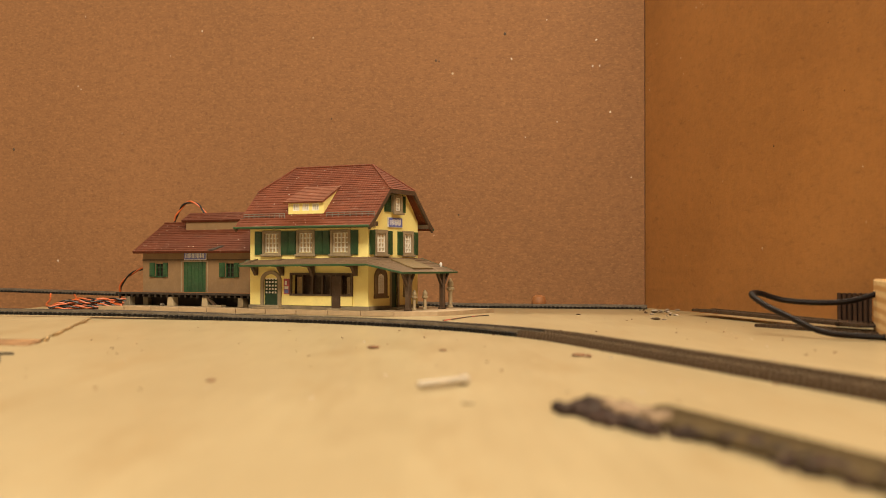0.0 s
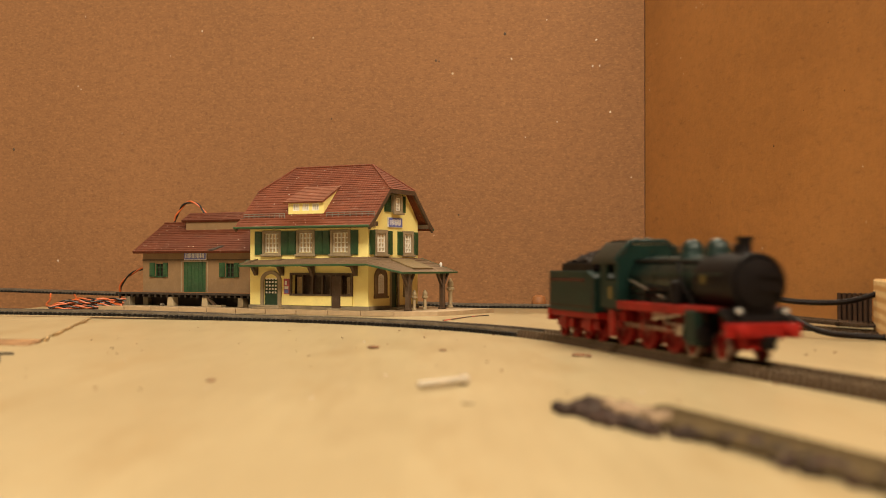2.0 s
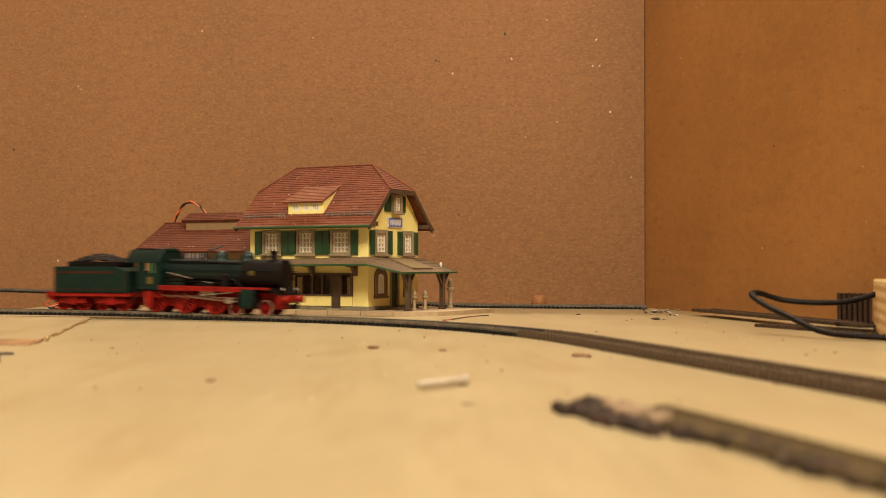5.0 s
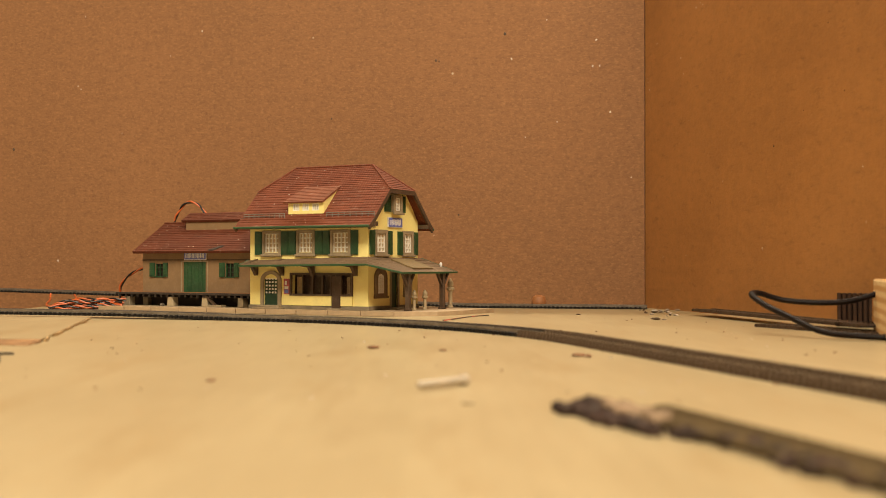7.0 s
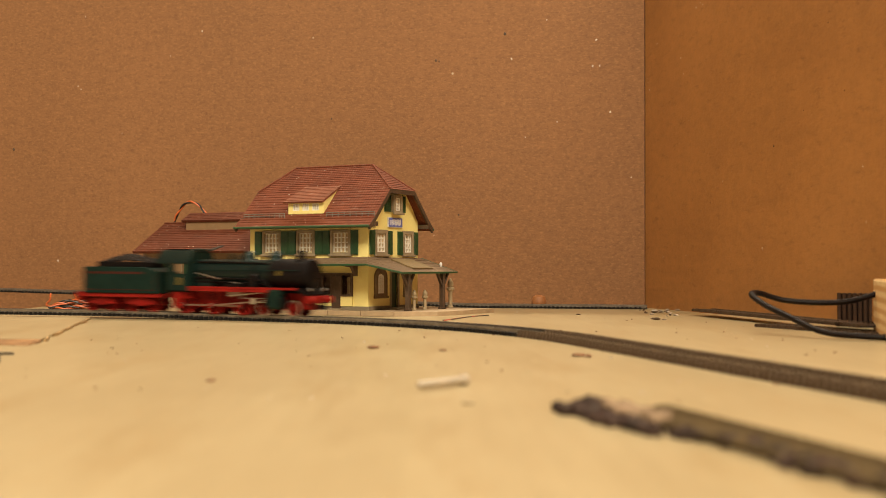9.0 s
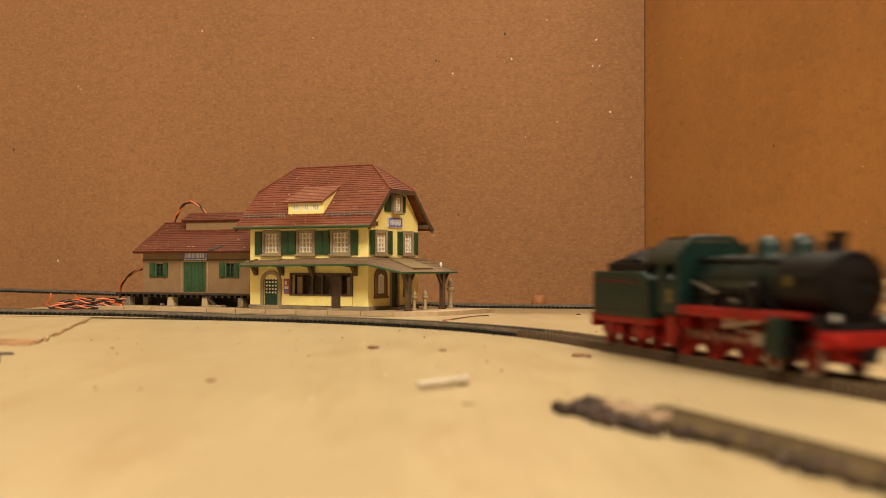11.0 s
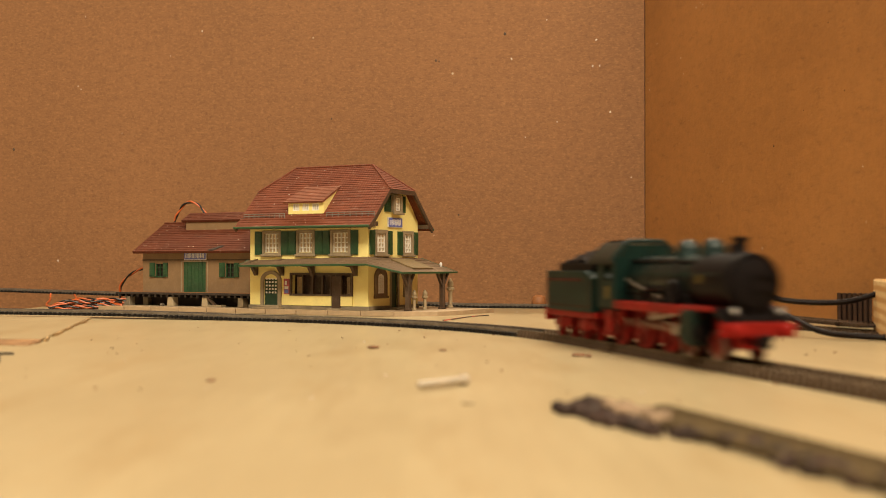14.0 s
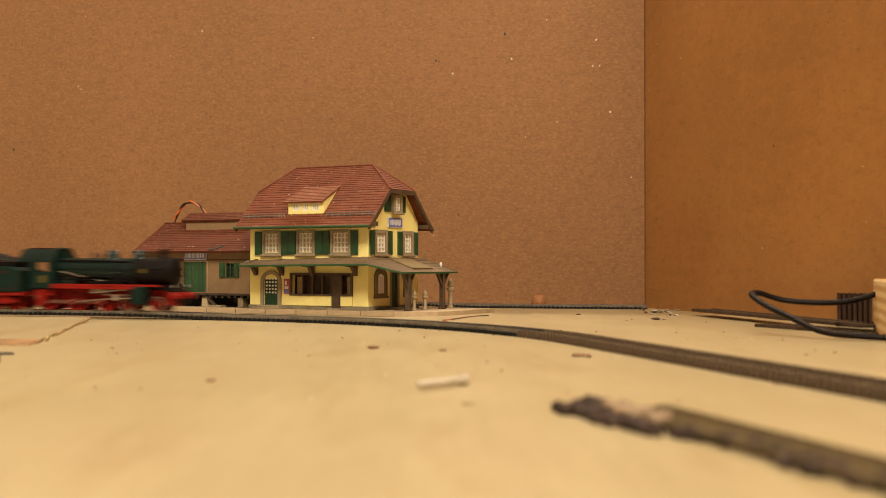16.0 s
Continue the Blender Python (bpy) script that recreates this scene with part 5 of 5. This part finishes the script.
    for side in (-1, 1):
        y0, y1 = sorted((side * 8.6, side * 8.68))
        part("lining", boxes((-16.4, 11.0, y0, y1, 15.6, 16.5), (-16.4, 16.6, y0, y1, 8.9, 9.2), (-16.4, -16.1, y0, y1, 9.2, 16.2), (16.3, 16.6, y0, y1, 9.2, 16.2)), M_LINE, te, "thin dull red lining")
        for x in (-9.8, 9.0):
            bm = boxes((x - 6.6, x + 6.6, *sorted((side * 5.6, side * 6.4)), 3.0, 5.4), (x - 2.2, x + 2.2, *sorted((side * 5.6, side * 7.0)), 2.4, 6.8))
            part("bogie_side_frame", bm, M_WHEEL, te, "red bogie side frame", bevel=0.2)
    part("tender_frame", boxes((-18.6, 18.4, -8.0, 8.0, 5.9, 7.6), (-18.0, 16.0, -3.0, 3.0, 2.6, 5.9)), M_RED, te, "red tender frame", bevel=0.2)
    part("tender_beam", boxes((-19.2, -18.2, -8.4, 8.4, 4.4, 7.9)), M_RED, te, bevel=0.15)
    for y in (-5.6, 5.6):
        bm = bmesh.new()
        lathe(bm, [(0.9, -21.9), (1.8, -21.5), (1.9, -21.0), (0.8, -20.9), (0.9, -19.7), (1.2, -19.2)], at=(0, y, 6.4), axis="x", n=14)
        part("buffer", bm, M_RED, te, smooth=True)
    part("tender_coupler", boxes((-22.0, -19.2, -1.0, 1.0, 3.2, 4.6)), M_LBLACK, te)
    for x in (-15.0, -5.2, 4.2, 13.8):
        ob = new("tender_wheelset", bogie)
        ob.parent, ob.matrix_basis = te, mmpose(x, 0, BR)
        wheels.append((ob, x, BR))
    return lo, te, wheels


rods, mains, heads = [], [], []


# ---------------------------------------------------------------- wires, cable, litter
def twisted(name, points, label, r=0.48, turns=0.16):
    """A pair of orange and black wires twisted round each other."""
    t = thing(name, label, "wire")
    path = smooth_path(points, 14)
    for k, (mat, nm) in enumerate(((M_ORANGE, "orange_wire"), (M_BLACK, "black_wire"))):
        pts, d = [], 0.0
        for i, p in enumerate(path):
            if i:
                d += (p - path[i - 1]).length
            a = d * turns * 2 * math.pi + k * math.pi
            pts.append(p + Vector((math.cos(a), math.cos(a), math.sin(a))) * r * 0.72)
        bm = bmesh.new()
        tube(bm, pts, r, 7)
        part(nm, bm, mat, t, smooth=True)
    return t


def build_clutter():
    unit[0] = MM
    def site(u, v, z):
        return SITE @ Vector((u * MM, v * MM, z * MM)) / MM
    # wire loop out of the shed roof, and one out of its gable
    twisted("roof_wire", [site(-141, 31, 40.5), site(-139, 31.5, 47), site(-133, 32, 53.5), site(-126, 33, 52.5), site(-119.5, 34, 45.5)], "orange and black twisted wire looped out of the shed roof", turns=0.07)
    twisted("gable_wire", [site(-142, 14, 19.5), site(-148, 15, 18.6), site(-157, 16, 15.5), site(-164.5, 17, 9.5), site(-166, 19, 0.5)], "orange and black twisted wire hanging from the shed gable", turns=0.06)
    unit[0] = MM * TABLE
    # the heap beside the shed: loops of loose wire
    rng = random.Random(11)
    t = thing("wire_heap", "heap of loose orange and black twisted wires lying on the table", "wires")
    for k in range(9):
        y0, z0, sweep_y = 654 + rng.uniform(-5, 7), 0.7 + 0.55 * k, rng.uniform(-4, 4)
        x0, x1 = -217 + rng.uniform(0, 14), -174 + rng.uniform(-3, 1)
        pts = []
        for j in range(8):
            f = j / 7
            arch = math.sin(math.pi * min(1.0, f * 1.35 + 0.02)) if f < 0.37 else 1.0
            pts.append((x0 + (x1 - x0) * f, y0 + sweep_y * math.sin(3.1 * f + k) + rng.uniform(-1, 1), max(0.6, z0 * (0.12 + 0.88 * arch) + rng.uniform(-0.7, 0.7))))
        path, d = smooth_path(pts, 9), 0.0
        for c, (mat, nm) in enumerate(((M_ORANGE, "orange_wire"), (M_BLACK, "black_wire"))):
            cord = []
            for i, p in enumerate(path):
                a = i * 0.30 + c * math.pi + k
                cord.append(p + Vector((0, math.cos(a), math.sin(a))) * 0.5)
            bm = bmesh.new()
            tube(bm, cord, 0.42, 7)
            part(nm, bm, mat, t, smooth=True)
    for pts, mat, nm in (([(-243, 741, 6.5), (-240, 731, 3.0), (-228, 690, 0.7), (-205, 664, 0.8)], M_ORANGE, "orange_wire"),
                         ([(-226, 734, 6.0), (-218, 715, 3.5), (-205, 690, 2.4), (-190, 665, 3.0)], M_ORANGE, "orange_wire")):
        bm = bmesh.new()
        tube(bm, smooth_path(pts, 8), 0.6, 7)
        part(nm, bm, mat, t, smooth=True)
    # thin red and black wire from the platform
    t = thing("thin_wire", "thin red and black wire lying on the table beside the platform", "wire")
    for off, mat, nm in ((0, M_BLACK, "black_wire"), (0.7, plain("red_wire", (0.55, 0.05, 0.03), 0.4), "red_wire")):
        bm = bmesh.new()
        tube(bm, smooth_path([(0 + off, 511, 0.5), (6, 528 + off * 2, 0.5), (13, 548, 0.6), (21.5, 566 + off, 0.5)]), 0.24, 6)
        part(nm, bm, mat, t, smooth=True)
    # heavy black cable
    bm = bmesh.new()
    tube(bm, smooth_path([(178, 412, 20.0), (160, 416, 16.8), (143, 424, 11.2), (125, 432, 11.2), (114, 431, 14.0), (109.8, 425, 13.6), (111.5, 416, 10.5), (117, 402, 6.4), (123.5, 390, 2.4), (132, 380, 1.5), (143, 376, 1.6), (151, 378, 5.0), (155, 381, 9.0)]), 1.02, 12, flat=1.2)
    tagged(part("black_cable", bm, M_CABLE, None, "thick black rubber cable lying in a loop on the table", smooth=True), category="cable")
    # timber block at the side
    bm = boxes((0, 40, 0, 60, 0.02, 19.2))
    tagged(part("timber_block", bm, M_PINE, None, "pale sawn pine block standing on the table", at=mmpose(138.0, 372, 0, 0, 0, -16), bevel=0.6), category="wood block")
    # strips of spare track lying along the side panel
    def strip(name, x0, y0, x1, y1, z, label, width=12, bed=M_STUB):
        h = math.atan2(y1 - y0, x1 - x0)
        n = int(math.hypot(x1 - x0, y1 - y0) / 2)
        build_track(name, [(x0 + (x1 - x0) * k / n, y0 + (y1 - y0) * k / n, z, h) for k in range(n + 1)], label, width=width, railed=False, bed=bed, ties=M_STUB if bed is M_STUB else M_OLDTIE)
    strip("spare_track", 125.5, 577, 151, 418, 2.2, "spare piece of dusty model track beside the side panel", 12, M_DECK)
    strip("loose_track", 127.0, 470, 160, 390, 0.05, "loose dark piece of model track on the table", 12, M_DECK)
    strip("stub_track", 30.6, 191, 72.4, 46, 0.05, "broken-off end of model track with torn dark bedding", 8.5)
    # torn bedding at the end of the stub
    bm = bmesh.new()
    rng = random.Random(5)
    edge = ((46, 67.4), (80, 57.6), (112, 48.0), (121, 44.9), (134, 41.0), (154, 35.6), (175, 24.4), (192, 17.6), (205, 24.6))
    for k in range(440):
        y = rng.uniform(46, 130) if k % 3 == 0 else rng.uniform(112, 205) if k % 3 == 1 else rng.uniform(160, 205)
        low = next(a + (b - a) * (y - p) / (q - p) for (p, a), (q, b) in zip(edge, edge[1:]) if p <= y <= q)
        x = rng.uniform(low + 0.3, min(low + 7.5, 28.0) if y > 165 else low + (4.5 if y > 112 else 1.6))
        r = rng.choice((0.4, 0.55, 0.8, 1.25))
        made = bmesh.ops.create_icosphere(bm, subdivisions=1, radius=r)["verts"]
        for v in made:
            v.co = Vector((v.co.x * rng.uniform(0.7, 1.6), v.co.y * rng.uniform(0.7, 1.9), v.co.z * rng.uniform(0.5, 1.1))) + Vector((x, y, r * 0.6))
    pale = bmesh.new()
    for k in range(26):
        y = rng.uniform(172, 190)
        x = 31.5 - (y - 172) * 0.30 + rng.uniform(-2.6, 2.2)
        made = bmesh.ops.create_icosphere(pale, subdivisions=1, radius=rng.choice((0.5, 0.8, 1.1)))["verts"]
        for v in made:
            v.co = Vector((v.co.x * rng.uniform(0.8, 1.6), v.co.y * rng.uniform(0.8, 2.2), v.co.z * rng.uniform(0.6, 1.2))) + Vector((x, y, 1.5))
    tagged(part("pale_foam", pale, M_FOAM, None, "pale torn foam crumbs among the dark bedding"), category="foam crumbs", kind="stuff")
    tagged(part("torn_bedding", bm, M_TORN, None, "torn clumps of dark track bedding on the table"), category="track bedding", kind="stuff")
    # ribbed black comb against the side panel
    c = thing("ribbed_block", "dark brown ribbed block leaning at the side panel", "ribbed block", mmpose(155.5, 474, 0.02, 0, 0, -40))
    part("block_back", boxes((0, 15, 2.0, 4.0, 0, 12.8), (0, 15, 0, 4, 0, 2.2)), M_LBLACK, c)
    for k in range(7):
        bm = bmesh.new()
        lathe(bm, [(0.85, 0.5), (0.85, 13.2)], at=(1.0 + 2.1 * k, 1.2, 0), n=8)
        part("rib", bm, M_RIB, c, smooth=True)
    # bead behind the back track
    bm = bmesh.new()
    lathe(bm, [(3.4, 0), (4.2, 1.5), (4.3, 4.2), (3.4, 6.4), (1.4, 7.3)], n=16)
    tagged(part("wooden_bead", bm, M_CORK, None, "orange-brown wooden plug on the table by the back panel", at=mmpose(55, 686, 0.02), smooth=True), category="wooden plug")
    # white peg in front
    bm = bmesh.new()
    lathe(bm, [(0.5, 0), (0.72, 0.4), (0.75, 12.6), (1.15, 12.8), (1.15, 14.2), (0.8, 14.6)], axis="x", n=14)
    tagged(part("plastic_peg", bm, M_PEG, None, "small white plastic peg lying on the table", at=mmpose(-4.6, 225, 1.15, 0, 0, 50), smooth=True), category="peg")
    # small dark nail lying before the sheet
    bm = bmesh.new()
    tube(bm, [(-127, 317, 0.35), (-113.4, 316, 0.35)], 0.33, 8)
    tube(bm, [(-117.0, 316, 0.35), (-107.5, 290, 0.3)], 0.22, 8)
    tagged(part("bent_nail", bm, M_DECK, None, "small dark bent nail lying on the table", smooth=True), category="nail")
    # fine specks scattered over the table
    for name, mat, label, count, seed in (("dust", M_LINT, "pale dust specks lying on the table", 90, 21), ("grit", M_CRUMB, "tiny brown grit lying on the table", 150, 22)):
        rng = random.Random(seed)
        bm = bmesh.new()
        for k in range(count):
            y = 200 + 450 * rng.random() ** 0.8
            x = rng.uniform(-0.37, 0.37) * y
            if y > 480 and x < 60 or x > 118:
                continue
            r = rng.choice((0.14, 0.2, 0.3))
            made = bmesh.ops.create_icosphere(bm, subdivisions=1, radius=r)["verts"]
            for v in made:
                v.co = Vector((v.co.x * rng.uniform(0.8, 2.2) + x, v.co.y * rng.uniform(0.8, 2) + y, v.co.z * 0.6 + r * 0.55))
        tagged(part(name, bm, mat, None, label), category="dust", kind="stuff")
    # loose heap of debris before the corner
    rng = random.Random(14)
    for k in range(14):
        mat, label = ((M_GREYDIRT, "grey crumb of debris on the table"), (M_SLEEPER, "dark crumb of debris on the table"), (M_LINT, "pale crumb of debris on the table"))[k % 3]
        bm = bmesh.new()
        bmesh.ops.create_icosphere(bm, subdivisions=1, radius=rng.uniform(0.4, 0.9))
        for v in bm.verts:
            v.co = Vector((v.co.x * 1.5, v.co.y * 0.8, v.co.z * 0.6)) * (1 + 0.6 * noise.noise(v.co * 1.3 + Vector((k, 0, 0))))
        low = min(v.co.z for v in bm.verts)
        tagged(part("crumb", bm, mat, None, label, at=mmpose(rng.uniform(100, 118), rng.uniform(560, 640), 0.02 - low, 0, 0, rng.uniform(0, 180))), category="crumb", group="crumbs on the table")
    # crumbs
    rng = random.Random(8)
    for x, y, r, mat, label in ((-19.8, 341, 1.3, M_CRUMB, "small brown crumb on the table"), (-0.1, 332, 0.7, M_CRUMB, "small brown crumb on the table"), (35.4, 312, 1.4, M_CRUMB, "small brown crumb on the table"),
                                (37.5, 309, 1.0, M_CRUMB, "small brown crumb on the table"), (4.1, 203, 0.8, M_PILLAR, "small ochre crumb on the table"), (-47, 243, 0.8, M_CRUMB, "small brown crumb on the table"),
                                (94, 528, 1.5, M_SLEEPER, "dark crumb of debris on the table"), (97.5, 527, 1.0, M_GREYDIRT, "grey crumb of debris on the table"), (108, 612, 1.6, M_SLEEPER, "dark crumb of debris on the table"), (112, 618, 1.8, M_GREYDIRT, "grey crumb of debris on the table"),
                                (116, 622, 1.4, M_GREYDIRT, "grey crumb of debris on the table"), (120, 640, 1.6, M_GREYDIRT, "grey crumb of debris on the table"), (112, 634, 1.2, M_SIGN, "pale crumb of debris on the table"), (126, 641, 1.3, M_GREYDIRT, "grey crumb of debris on the table"),
                                (66, 583, 0.9, M_SLEEPER, "dark crumb of debris on the table"), (38, 615, 0.6, M_SIGN, "pale crumb of debris on the table")):
        bm = bmesh.new()
        bmesh.ops.create_icosphere(bm, subdivisions=2, radius=r)
        for v in bm.verts:
            v.co *= 1 + 0.5 * noise.noise(v.co * 1.1 + Vector((x, y, 0)))
            v.co = (v.co.x * 1.5, v.co.y * 0.8, v.co.z * 0.32)
        low = min(v.co.z for v in bm.verts)
        tagged(part("crumb", bm, mat, None, label, at=mmpose(x, y, 0.02 - low, 0, 0, rng.uniform(0, 180))), category="crumb", group="crumbs on the table")


# ---------------------------------------------------------------- build
build_setting()
build_platform()
build_station()
build_shed()
build_pillars()
LOCO, TENDER, WHEELS = build_locomotive()
build_clutter()
unit[0] = MM
build_tracks()


def motions():
    seconds = [k / 10 for k in range(161)]
    walk(LOCO, [(t, engine_pose(t)) for t in seconds])
    walk(TENDER, [(t, tender_pose(t)) for t in seconds])
    ticks = [k / 30 for k in range(481)]
    way = [route(t) for t in ticks]
    for ob, x, r in WHEELS:
        walk(ob, [(t, mmpose(x, 0, r, 0, math.degrees(s / r), 0)) for t, s in zip(ticks, way)])
    for ob, ph in rods:
        walk(ob, [(t, mmpose(CRANK * math.sin(s / DR + ph), 0, DR + CRANK * math.cos(s / DR + ph))) for t, s in zip(ticks, way)])
    for (ob, ph), (head, _) in zip(mains, heads):
        rows, slide = [], []
        for t, s in zip(ticks, way):
            x, z = DRIVERS[1] + CRANK * math.sin(s / DR + ph), DR + CRANK * math.cos(s / DR + ph)
            drop = 5.4 - z
            rows.append((t, mmpose(x, 0, z, 0, -math.degrees(math.asin(drop / 21.0)), 0)))
            slide.append((t, mmpose(x + math.sqrt(21.0 ** 2 - drop ** 2), 0, 5.4)))
        walk(ob, rows)
        walk(head, slide)


motions()
